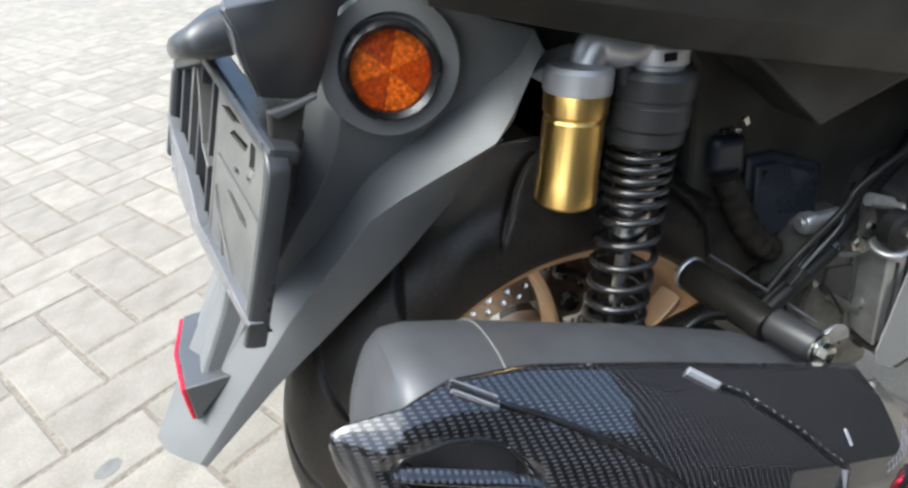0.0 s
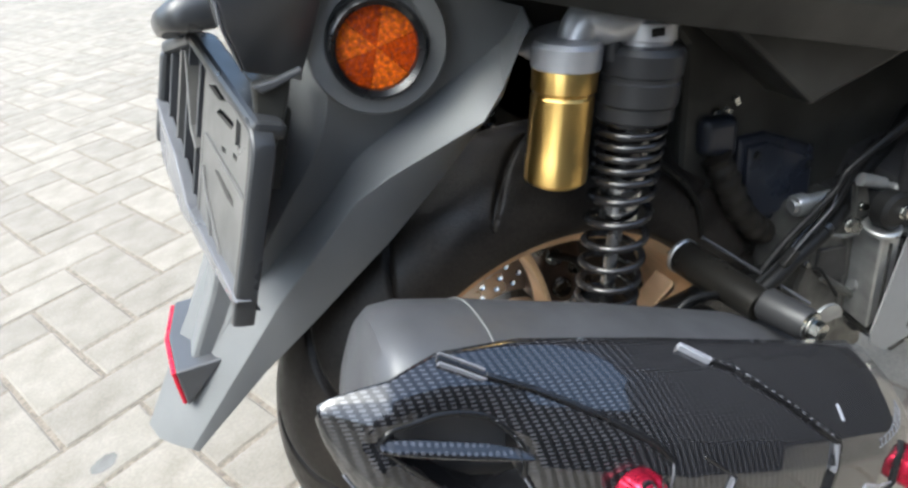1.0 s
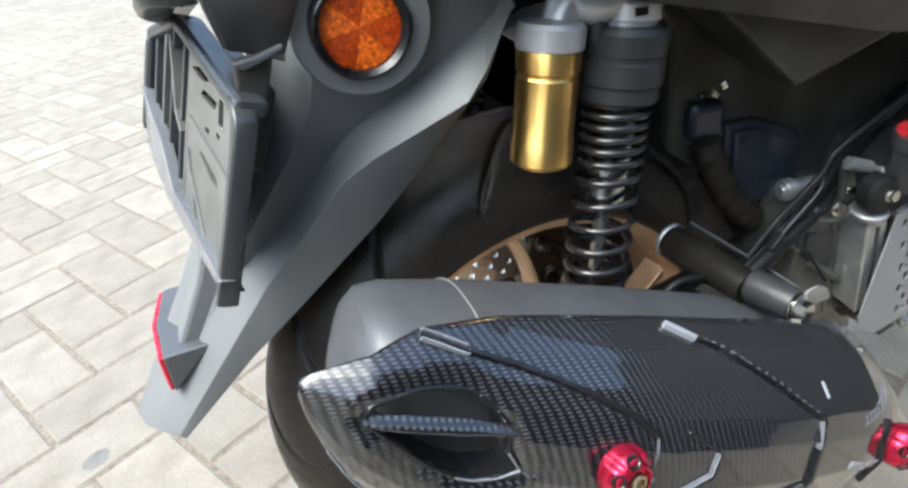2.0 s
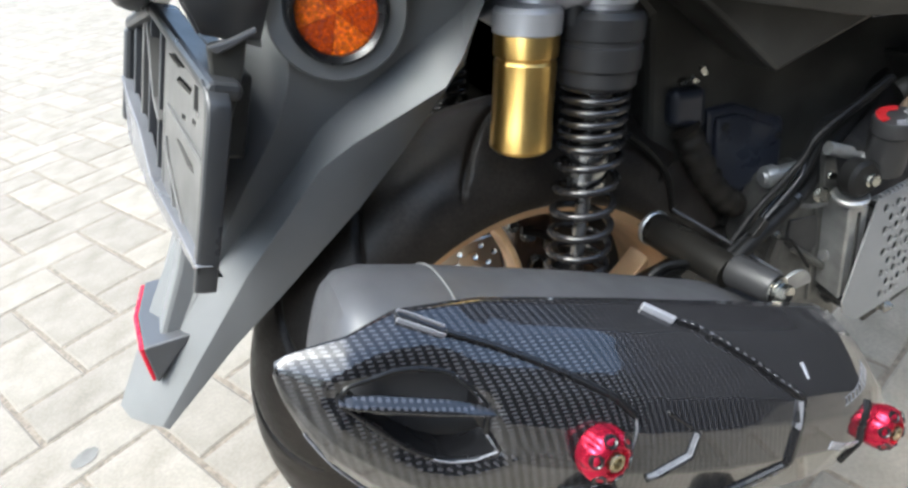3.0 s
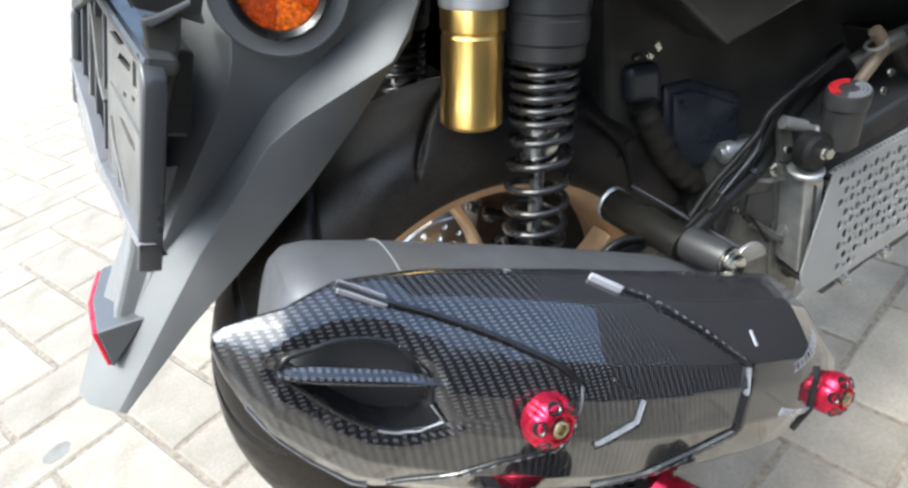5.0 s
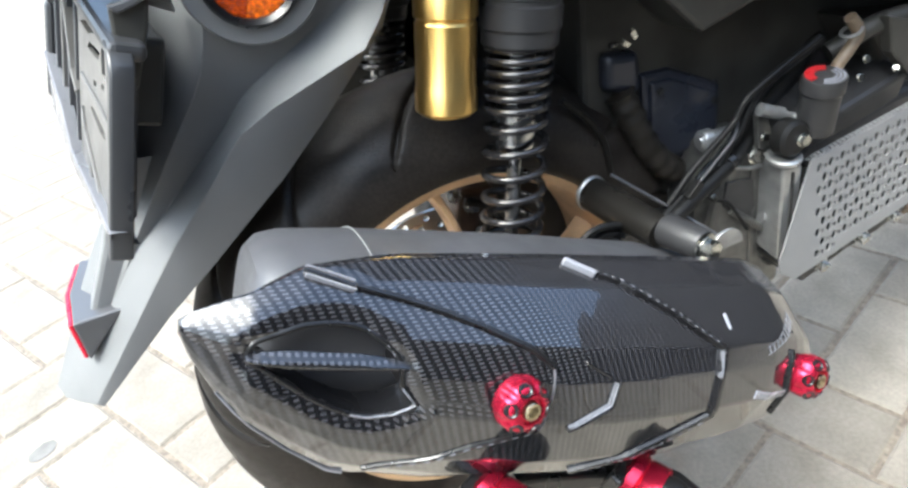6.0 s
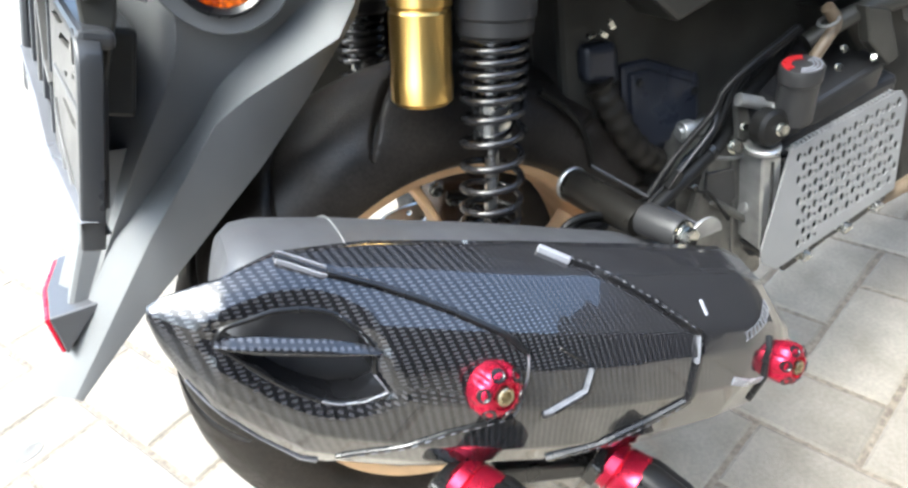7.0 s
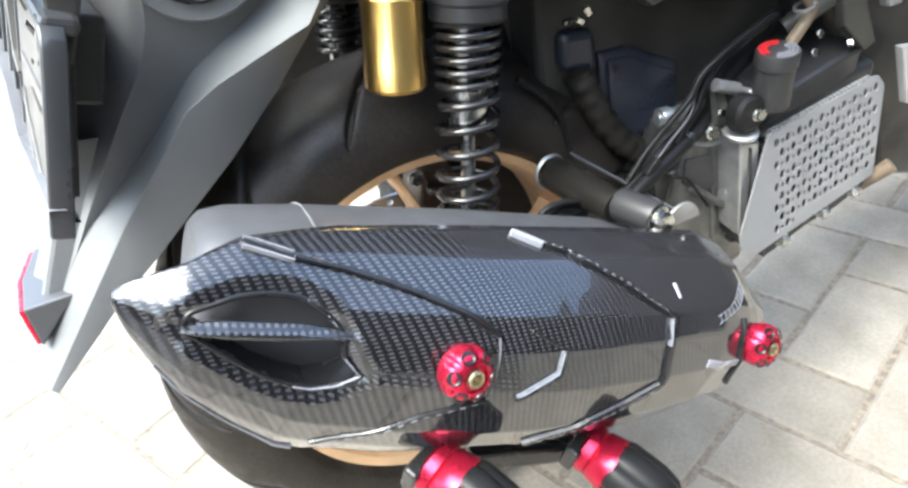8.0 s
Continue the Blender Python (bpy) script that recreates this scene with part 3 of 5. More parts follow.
# cap: its outline from the near seam round the rear end, with the way out of it, its top and its bottom
CAP = [(-0.2035, -0.0615, -0.12, -1.0, 0.6740, 0.6530), (-0.214, -0.0628, -0.15, -1.0, 0.6730, 0.6535), (-0.222, -0.0615, -0.35, -0.94, 0.6712, 0.6545), (-0.2278, -0.0555, -0.75, -0.66, 0.6695, 0.6545), (-0.2315, -0.045, -0.97, -0.25, 0.6675, 0.6530), (-0.2360, -0.010, -1.0, -0.10, 0.6610, 0.6455), (-0.2385, 0.050, -1.0, 0.0, 0.6505, 0.6335), (-0.2355, 0.110, -1.0, 0.12, 0.6395, 0.6225), (-0.2290, 0.150, -0.97, 0.25, 0.6325, 0.6155)]
bm = bmesh.new()
rows = []
for p, q in zip(curve_points([c[:3] for c in CAP], 4), curve_points([c[3:] for c in CAP], 4)):
    n = Vector((p[2], q[0], 0)).normalized()
    o = Vector((p[0], p[1], 0))
    h = q[1] - q[2]
    rows.append([o - n * d + Vector((0, 0, q[2] + h * k)) for d, k in ((0.016, 0.06), (0.004, -0.02), (0.0008, 0.10), (0.0, 0.32), (0.0006, 0.55), (0.0030, 0.78), (0.0075, 0.93), (0.014, 0.98), (0.034, 0.94))])
loft(bm, rows, True)
bm.faces.new(list(bm.verts)[:9])
bmesh.ops.recalc_face_normals(bm, faces=bm.faces)
part("cap", bm, PLASTIC_FRAME, tail, "smooth satin black tail cap", smooth=60)
bm = bmesh.new()
seam = [(-0.2035, -0.0600, 0.6745), (-0.2005, -0.0625, 0.6645), (-0.2005, -0.0605, 0.6520), (-0.1965, -0.0450, 0.6270)]
loft(bm, [[(-0.199, -0.028, 0.6795), (-0.174, -0.024, 0.679), (-0.135, -0.010, 0.676)], [seam[0], (-0.176, -0.0525, 0.6735), (-0.138, -0.030, 0.669)], [seam[1], (-0.178, -0.0505, 0.657), (-0.148, -0.028, 0.648)], [seam[2], (-0.184, -0.0470, 0.640), (-0.158, -0.026, 0.628)], [seam[3], (-0.181, -0.0350, 0.620), (-0.164, -0.018, 0.613)], [(-0.190, -0.012, 0.622), (-0.178, -0.004, 0.613), (-0.163, 0.000, 0.604)]])
part("side", bm, PLASTIC_TAIL, tail, "smooth dark tail side panel", solid=0.004, bevel=0.002, smooth=40)
part("seam", sweep(bmesh.new(), curve_points([(x - 0.0008, y - 0.0006, z) for x, y, z in seam], 6), 0.0009, 8), LIP, tail, "thin pale edge along the panel", smooth=50)

# -- shock absorbers
AX = Vector((0.16, 0.02, 0.985)).normalized()


def shock(name, foot, length=0.215, reservoir=True):
    root = empty(name, scooter)
    foot = Vector(foot)

    def at(h):
        return foot + AX * h
    part("rod", add_tube(bmesh.new(), at(-0.02), at(0.10), 0.0055), STEEL_ROD, root, "polished damper rod", smooth=30)
    part("damper_body", lathe(bmesh.new(), [(0.012, 0.0), (0.015, 0.003), (0.015, 0.10)], at(0.075), AX, 32), STEEL_ROD, root, "steel damper body", smooth=30)
    # spring: wide coils low down, close coils above
    pts = []
    heights = [-0.002, 0.004, 0.016, 0.032, 0.050, 0.068, 0.087, 0.104, 0.114, 0.1225, 0.131, 0.139, 0.147, 0.155]
    side = AX.orthogonal().normalized()
    other = AX.cross(side)
    for k in range((len(heights) - 1) * 24 + 1):
        u = k / 24
        h = float(np.interp(u, range(len(heights)), heights))
        a = 2 * math.pi * u
        pts.append(at(h) + (side * math.cos(a) + other * math.sin(a)) * 0.0222)
    part("spring", sweep(bmesh.new(), pts, 0.0029, 8), SPRING, root, "glossy black coil spring", smooth=60)
    part("spring_cup", lathe(bmesh.new(), [(0.024, 0.0), (0.027, 0.003), (0.027, 0.012), (0.0285, 0.014), (0.0285, 0.028), (0.0274, 0.029), (0.0274, 0.032), (0.0285, 0.033), (0.0285, 0.046), (0.026, 0.050), (0.02, 0.051)], at(0.150), AX), PLASTIC_DARK, root, "black spring cup", smooth=30)
    part("lower_seat", lathe(bmesh.new(), [(0.018, -0.008), (0.028, -0.006), (0.028, -0.002), (0.012, 0.002)], at(-0.001), AX), STEEL_BLACK, root, smooth=30)
    part("top_mount", lathe(bmesh.new(), [(0.019, 0.0), (0.019, 0.012), (0.0165, 0.014), (0.0165, 0.019), (0.019, 0.021), (0.0185, 0.04), (0.014, 0.05)], at(0.200), AX), ALU_SOFT, root, "silver cast top mount", smooth=30)
    part("clamp_ring", lathe(bmesh.new(), [(0.0195, 0.0), (0.0212, 0.001), (0.0212, 0.011), (0.0195, 0.012)], at(0.2035), AX), ALU_SOFT, root, "silver clamp ring", smooth=30)
    # notches are not cut; dark patches paint the shade in them
    for q in range(6):
        way = (side * math.cos(q * math.pi / 3 + 0.55) + other * math.sin(q * math.pi / 3 + 0.55))
        part("slot_shade", box(bmesh.new(), (-0.0042, -0.0026, -0.0008), (0.0042, 0.0026, 0.0004), Matrix.Translation(at(0.2105) + way * 0.0212) @ turn_to(way)), STEEL_GLOSS, root, "dark patch painting a clamp ring notch's shade", bevel=0.0004)
    if reservoir:
        base = Vector((-0.0162, -0.047, 0.5085))
        part("reservoir", lathe(bmesh.new(), [(0.0185, 0.0), (0.0216, 0.003), (0.0216, 0.018), (0.0209, 0.0195), (0.0209, 0.060), (0.0200, 0.0615), (0.0200, 0.063), (0.0216, 0.0645), (0.0216, 0.077), (0.0208, 0.079)], base, AX, 64), GOLD_CAN, root, "gold anodised gas reservoir", smooth=25)
        part("reservoir_cap", lathe(bmesh.new(), [(0.0210, 0.0), (0.0226, 0.001), (0.0226, 0.014), (0.0205, 0.017), (0.01, 0.019)], base + AX * 0.0777, AX), ALU_SOFT, root, "silver reservoir cap", smooth=25)
        neck = curve_points([base + AX * 0.088 + Vector((0.004, 0, 0)), base + AX * 0.104 + Vector((0.012, 0, 0)), at(0.216) + Vector((-0.024, 0, 0.002)), at(0.222) + Vector((-0.004, 0, 0))], 8)
        part("neck", sweep(bmesh.new(), neck, [0.0125 + 0.003 * i / len(neck) for i in range(len(neck))], 16), ALU_SOFT, root, "silver cast bridge", smooth=50)
        part("valve", lathe(bmesh.new(), [(0.0, 0.0), (0.0052, 0.0005), (0.0058, 0.003), (0.0058, 0.016), (0.0040, 0.019), (0.0, 0.019)], at(0.195) + Vector((-0.0255, -0.004, 0.0)), AX, 24), PLASTIC_DARK, root, "black valve cap", smooth=30)
    return root


shock("shock_absorber", (0.0185, -0.055, 0.393))
shock("shock_absorber", (-0.012, 0.158, 0.385), reservoir=False)

# -- exhaust: its own frame, a along it (forwards and down), v across upwards
SL = radians(23.5)
XU, XV = Vector((math.cos(SL), 0, -math.sin(SL))), Vector((math.sin(SL), 0, math.cos(SL)))


def ex(a, y, v):
    p = XU * a + XV * v
    return Vector((p.x, y, p.z))


A_TOP = ([-0.394, -0.388, -0.374, -0.355, -0.338, -0.30, -0.24, -0.18, -0.12, -0.06, -0.018, 0.012, 0.034, 0.052, 0.062], [0.375, 0.3800, 0.3870, 0.3955, 0.4015, 0.4045, 0.407, 0.4085, 0.411, 0.4115, 0.4095, 0.401, 0.387, 0.366, 0.348])
A_BOT = ([-0.394, -0.388, -0.3755, -0.358, -0.3376, -0.312, -0.295, -0.25, -0.16, -0.06, -0.03, 0.005, 0.034, 0.052, 0.062], [0.369, 0.3560, 0.338, 0.3185, 0.299, 0.280, 0.274, 0.266, 0.260, 0.266, 0.270, 0.276, 0.289, 0.312, 0.340])
# how far out the cover's crest stands along it, its section from the lower edge to the upper, and how much of that section is left
CREST = ([-0.394, -0.363, -0.338, -0.287, -0.2325, -0.19, -0.13, -0.08, -0.03, 0.0, 0.03, 0.062], [-0.176, -0.197, -0.2015, -0.2105, -0.2225, -0.230, -0.235, -0.236, -0.234, -0.230, -0.221, -0.203])
SECTION = ([0.0, 0.11, 0.26, 0.5, 0.67, 0.775, 0.85, 0.93, 1.0], [0.038, 0.022, 0.008, 0.0, 0.004, 0.0115, 0.024, 0.040, 0.068])
SHARE = ([-0.394, -0.363, -0.338, -0.287, -0.2325, -0.19, 0.0, 0.03, 0.062], [0.05, 0.3, 0.5, 0.75, 0.9, 1.0, 1.0, 0.9, 0.6])


def skin_y(a, v):
    t, b = grid_interp(a, *A_TOP), grid_interp(a, *A_BOT)
    w = min(1, max(0, (v - b) / max(1e-4, t - b)))
    return grid_interp(a, *CREST) + grid_interp(w, *SECTION) * grid_interp(a, *SHARE)


HOLE = [(-0.3653, 0.3664), (-0.3620, 0.3725), (-0.3521, 0.3766), (-0.3394, 0.3805), (-0.3232, 0.3812), (-0.3092, 0.3789), (-0.2978, 0.3721), (-0.2904, 0.3644), (-0.2880, 0.3513), (-0.2793, 0.3406), (-0.2901, 0.3338), (-0.3026, 0.3313), (-0.3162, 0.3341), (-0.3309, 0.3409), (-0.3454, 0.3507), (-0.3577, 0.3592), (-0.3641, 0.3629)]


def inside(p, poly):
    r = False
    for (x1, y1), (x2, y2) in zip(poly, poly[1:] + poly[:1]):
        if (y1 > p[1]) != (y2 > p[1]) and p[0] < (x2 - x1) * (p[1] - y1) / (y2 - y1) + x1:
            r = not r
    return r


def nearest(p, poly):
    best = None
    for (x1, y1), (x2, y2) in zip(poly, poly[1:] + poly[:1]):
        d = ((x2 - x1) ** 2 + (y2 - y1) ** 2) or 1e-9
        u = min(1, max(0, ((p[0] - x1) * (x2 - x1) + (p[1] - y1) * (y2 - y1)) / d))
        q = (x1 + u * (x2 - x1), y1 + u * (y2 - y1))
        e = (q[0] - p[0]) ** 2 + (q[1] - p[1]) ** 2
        if best is None or e < best[0]:
            best = (e, q)
    return best[1]


def cover_y(a, v):
    """The cover's skin, dished in round the vent."""
    y = skin_y(a, v)
    if -0.40 < a < -0.25:
        q = nearest((a, v), HOLE)
        d = math.hypot(a - q[0], v - q[1])
        if d < 0.0085:
            y += 0.0045 * (1 - d / 0.0085)
    return y


exhaust = empty("exhaust", scooter)
NA, NW = 190, 76
bm = bmesh.new()
uvl = bm.loops.layers.uv.new("weave")
grid = []
for i in range(NA + 1):
    a = -0.394 + 0.456 * i / NA
    t, b = grid_interp(a, *A_TOP), grid_interp(a, *A_BOT)
    row = []
    for j in range(NW + 1):
        row.append([a, b + (t - b) * j / NW])
    grid.append(row)
drop = set()
for i in range(NA):
    for j in range(NW):
        c = (sum(grid[p][q][0] for p in (i, i + 1) for q in (j, j + 1)) / 4, sum(grid[p][q][1] for p in (i, i + 1) for q in (j, j + 1)) / 4)
        if inside(c, HOLE):
            drop.add((i, j))
for i in range(NA + 1):
    for j in range(NW + 1):
        around = [(p, q) in drop for p in (i - 1, i) for q in (j - 1, j)]
        if any(around) and not all(around):
            grid[i][j] = list(nearest(grid[i][j], HOLE))
vs = [[bm.verts.new(ex(a, cover_y(a, v), v)) for a, v in row] for row in grid]
for i in range(NA):
    for j in range(NW):
        if (i, j) in drop:
            continue
        f = bm.faces.new((vs[i][j], vs[i + 1][j], vs[i + 1][j + 1], vs[i][j + 1]))
        for loop, (p, q) in zip(f.loops, ((i, j), (i + 1, j), (i + 1, j + 1), (i, j + 1))):
            a, v = grid[p][q]
            y = cover_y(a, v)
            s = v + (0.75 * (y + 0.235) if v > 0.345 else -0.75 * (y + 0.235))
            # the print is stretched towards the tail
            aw = a if a > -0.22 else -0.22 + (a + 0.22) * 0.72
            loop[uvl].uv = (aw * 0.996 + s * 0.087, s * 0.996 - aw * 0.087)
bmesh.ops.delete(bm, geom=[v for v in bm.verts if not v.link_faces], context="VERTS")
bmesh.ops.recalc_face_normals(bm, faces=bm.faces)
if sum(f.normal.y for f in bm.faces) > 0:
    bmesh.ops.reverse_faces(bm, faces=bm.faces)
cover = part("cover", bm, CARBON, exhaust, "glossy carbon-look exhaust cover", smooth=50, solid=0.004, offset=-1)


def on_cover(a, v, h=0.0):
    d = 0.003
    p = ex(a, cover_y(a, v), v)
    n = (ex(a + d, cover_y(a + d, v), v) - ex(a - d, cover_y(a - d, v), v)).cross(ex(a, cover_y(a, v + d), v + d) - ex(a, cover_y(a, v - d), v - d)).normalized()
    if n.y > 0:
        n = -n
    return p + n * h, n


def cover_strip(name, line, width, height, mat, label="", steps=10):
    """A raised strip that follows the cover's skin along (a, v) places."""
    pts = []
    for (a1, v1), (a2, v2) in zip(line, line[1:]):
        pts += [(a1 + (a2 - a1) * k / steps, v1 + (v2 - v1) * k / steps) for k in range(steps)]
    pts.append(line[-1])
    rows = []
    for i, (a, v) in enumerate(pts):
        p, n = on_cover(a, v)
        q, _ = on_cover(*pts[min(i + 1, len(pts) - 1)])
        r, _ = on_cover(*pts[max(i - 1, 0)])
        t = (q - r).normalized()
        s = t.cross(n).normalized() * width / 2
        rows.append([p - s - n * 0.002, p - s * 0.75 + n * height, p + s * 0.75 + n * height, p + s - n * 0.002])
    bm = loft(bmesh.new(), rows, True)
    vs = list(bm.verts)
    bm.faces.new(vs[:4])
    bm.faces.new(vs[-4:])
    bmesh.ops.recalc_face_normals(bm, faces=bm.faces)
    return part(name, bm, mat, exhaust, label, bevel=0.0006, segments=1)


# pale strips paint the bright reflection where the first ridge starts
cover_strip("ridge", [(-0.3384, 0.3985), (-0.3140, 0.3943)], 0.0014, 0.0034, WHITE_EDGE, "painted highlight along the ridge edge")
cover_strip("ridge", [(-0.3375, 0.4012), (-0.3135, 0.3967)], 0.0012, 0.0030, WHITE_EDGE, "painted highlight along the ridge edge")
cover_strip("ridge", [(-0.3384, 0.3999), (-0.3135, 0.3955)], 0.0034, 0.0022, CARBON_DARK)
cover_strip("ridge", [(-0.3140, 0.3957), (-0.2893, 0.3917), (-0.2663, 0.3874), (-0.2481, 0.3834), (-0.2209, 0.3758), (-0.2070, 0.3676)], 0.0038, 0.0030, CARBON_DARK)
cover_strip("ridge", [(-0.2070, 0.3676), (-0.2061, 0.3541), (-0.2087, 0.3293)], 0.0016, 0.0010, CARBON_TRIM)
cover_strip("ridge", [(-0.2087, 0.3293), (-0.2423, 0.3150), (-0.2690, 0.2980), (-0.2950, 0.2868)], 0.0042, 0.0016, CARBON_DARK)
for k in range(13):
    u0, u1 = k / 13, (k + 0.55) / 13
    q0, q1 = ((-0.2130 - 0.0800 * u, float(np.interp(-0.2130 - 0.0800 * u, [-0.2950, -0.2690, -0.2423, -0.2087], [0.2868, 0.2980, 0.3150, 0.3293]))) for u in (u0, u1))
    cover_strip("ladder_mark", [q0, q1], 0.0014, 0.0021, CARBON_TRIM, "grey printed dash", 2)
# pale strip paints the highlight on the second ridge's end
cover_strip("ridge", [(-0.1813, 0.4062), (-0.1640, 0.4031)], 0.0046, 0.0040, WHITE_EDGE, "painted highlight on the ridge end")
cover_strip("ridge", [(-0.1690, 0.4040), (-0.1489, 0.4018), (-0.1340, 0.3975), (-0.1167, 0.3912), (-0.0978, 0.3825), (-0.0836, 0.3768)], 0.0044, 0.0034, CARBON_DARK)
for k in range(16):
    q0, q1 = ((-0.1640 + 0.0770 * u, float(np.interp(-0.1640 + 0.0770 * u, [-0.1690, -0.1489, -0.1340, -0.1167, -0.0978, -0.0836], [0.4040, 0.4018, 0.3975, 0.3912, 0.3825, 0.3768]))) for u in (k / 16, (k + 0.5) / 16))
    cover_strip("ladder_mark", [q0, q1], 0.0020, 0.0038, CARBON_TRIM, "grey printed dash", 2)
cover_strip("ridge", [(-0.0836, 0.3768), (-0.0850, 0.3643), (-0.0829, 0.3320)], 0.0050, 0.0030, CARBON_DARK)
cover_strip("ridge", [(-0.0852, 0.3755), (-0.0866, 0.3600)], 0.0018, 0.0033, CARBON_TRIM, "grey ridge face")
cover_strip("ridge", [(-0.0829, 0.3320), (-0.1041, 0.3165), (-0.1255, 0.3041), (-0.1525, 0.2859), (-0.1600, 0.2790)], 0.0075, 0.0026, CARBON_DARK)
for k in range(12):
    q0, q1 = ((-0.0870 - 0.0690 * u, float(np.interp(-0.0870 - 0.0690 * u, [-0.1600, -0.1525, -0.1255, -0.1041, -0.0829], [0.2790, 0.2859, 0.3041, 0.3165, 0.3320])) - 0.0010) for u in (k / 12, (k + 0.5) / 12))
    cover_strip("ladder_mark", [q0, q1], 0.0030, 0.0031, CARBON_TRIM, "grey printed dash", 2)
cover_strip("ridge", [(-0.1874, 0.3705), (-0.1689, 0.3621)], 0.0022, 0.0012, CARBON_DARK)
cover_strip("ridge", [(-0.1652, 0.3596), (-0.1663, 0.3456), (-0.1910, 0.3316)], 0.0052, 0.0020, CARBON_TRIM, "grey chevron mark")
cover_strip("ridge", [(-0.1645, 0.3600), (-0.1656, 0.3450), (-0.1915, 0.3305)], 0.0030, 0.0026, CARBON_DARK)
cover_strip("ridge", [(-0.1661, 0.3590), (-0.1672, 0.3462), (-0.1905, 0.3330)], 0.0009, 0.0024, WHITE_EDGE, "pale chevron edge")
# printed ladder near the front end: two rails and their rungs
for off in (-0.0022, 0.0022):
    cover_strip("ladder_mark", [(0.0000 + off * 0.3, 0.3848 - off), (-0.0385 + off * 0.3, 0.3718 - off)], 0.0007, 0.0006, CARBON_TRIM, "grey printed rail", 6)
for k in range(9):
    cover_strip("ladder_mark", [(-0.0015 - 0.0044 * k, 0.3866 - 0.0015 * k), (-0.0005 - 0.0044 * k, 0.3820 - 0.0015 * k)], 0.0007, 0.0006, CARBON_TRIM, "grey printed rung", 2)
cover_strip("ridge", [(-0.0090, 0.3699), (-0.0090, 0.3546), (-0.0040, 0.3350), (0.0010, 0.3150)], 0.0034, 0.0024, CARBON_DARK)
cover_strip("ridge", [(-0.0434, 0.3432), (-0.0250, 0.3390), (0.0100, 0.3370)], 0.0075, 0.0008, WHITE_EDGE, "pale patch")
cover_strip("ridge", [(-0.0734, 0.3915), (-0.0722, 0.3845)], 0.0034, 0.0008, WHITE_EDGE, "pale patch")

# vent bar across the opening, and the dark box behind it
bm = bmesh.new()
rows = []
for k in range(13):
    u = k / 12
    a = -0.3660 + 0.0790 * u
    v = 0.3655 - 0.0020 * u
    y = skin_y(a, v) + 0.001
    w = 0.0040 * min(1, 0.45 + 2.2 * u) * min(1, 0.35 + 1.9 * (1 - u))
    rows.append([ex(a, y + 0.005, v + w * 1.15), ex(a, y - 0.0005, v + w * 0.15), ex(a, y - 0.0018, v - w * 0.25), ex(a, y, v - w), ex(a, y + 0.010, v - w * 1.05)])
loft(bm, rows, True)
uvl = bm.loops.layers.uv.new("weave")
for f in bm.faces:
    for loop in f.loops:
        loop[uvl].uv = (loop.vert.co.dot(XU), loop.vert.co.dot(XV))
bar = part("vent_bar", bm, CARBON, exhaust, "glossy carbon-look bar across the vent", bevel=0.001)
bm = bmesh.new()
rows = []
for h, grow in ((0.0, 1.0), (0.018, 0.93)):
    cx, cv = -0.325, 0.358
    rows.append([ex(cx + (a - cx) * grow, cover_y(a, v) + h, cv + (v - cv) * grow) for a, v in HOLE])
part("vent_edge", sweep(bmesh.new(), [on_cover(a, v, -0.0006)[0] for a, v in [(p.x, p.y) for p in curve_points([(a, v, 0) for a, v in HOLE + HOLE[:1]], 6)][:-1]], 0.0017, 8, closed=True), CARBON_DARK, exhaust, "glossy black vent edge", smooth=60)
# pale lines paint the highlights on the vent's edge
part("vent_highlight", sweep(bmesh.new(), [on_cover(a, v, 0.0007)[0] for a, v in ((-0.2880, 0.3500), (-0.2793, 0.3406), (-0.2901, 0.3338), (-0.3026, 0.3313), (-0.3120, 0.3330))], 0.0007, 6), WHITE_EDGE, exhaust, "painted highlight on the vent edge", smooth=60)
part("vent_highlight", sweep(bmesh.new(), [on_cover(a, v, 0.0004)[0] for a, v in ((-0.3080, 0.3786), (-0.2978, 0.3721), (-0.2930, 0.3672))], 0.0007, 6), WHITE_EDGE, exhaust, "painted highlight on the vent edge", smooth=60)
part("vent_wall", loft(bm, rows, True), CARBON_DARK, exhaust, "black inner rim of the vent", smooth=50)

part("cover_edge", sweep(bmesh.new(), [on_cover(a, grid_interp(a, *A_BOT) + 0.0006, 0.0004)[0] for a in (-0.3755, -0.366, -0.358, -0.348, -0.3376, -0.325, -0.312, -0.302)], [0.0005, 0.0006, 0.0006, 0.0007, 0.0007, 0.0008, 0.0012, 0.0016], 6), WHITE_EDGE, exhaust, "pale lower edge", smooth=60)

# muffler body behind the cover
bm = bmesh.new()
rows = []
for a, k in ((-0.356, 0.5), (-0.354, 0.8), (-0.348, 0.93), (-0.335, 1.0), (-0.29, 1.04), (-0.18, 1.05), (-0.06, 1.0), (0.02, 0.8), (0.06, 0.5)):
    row = []
    for i in range(32):
        t = 2 * math.pi * i / 32
        c, s = math.cos(t), math.sin(t)
        c, s = math.copysign(abs(c) ** 0.75, c), math.copysign(abs(s) ** 0.75, s)
        row.append(ex(a, -0.125 + 0.050 * k * c, 0.346 + 0.0475 * k * s))
    rows.append(row)
loft(bm, rows, True)
bm.faces.new(list(bm.verts)[:32])
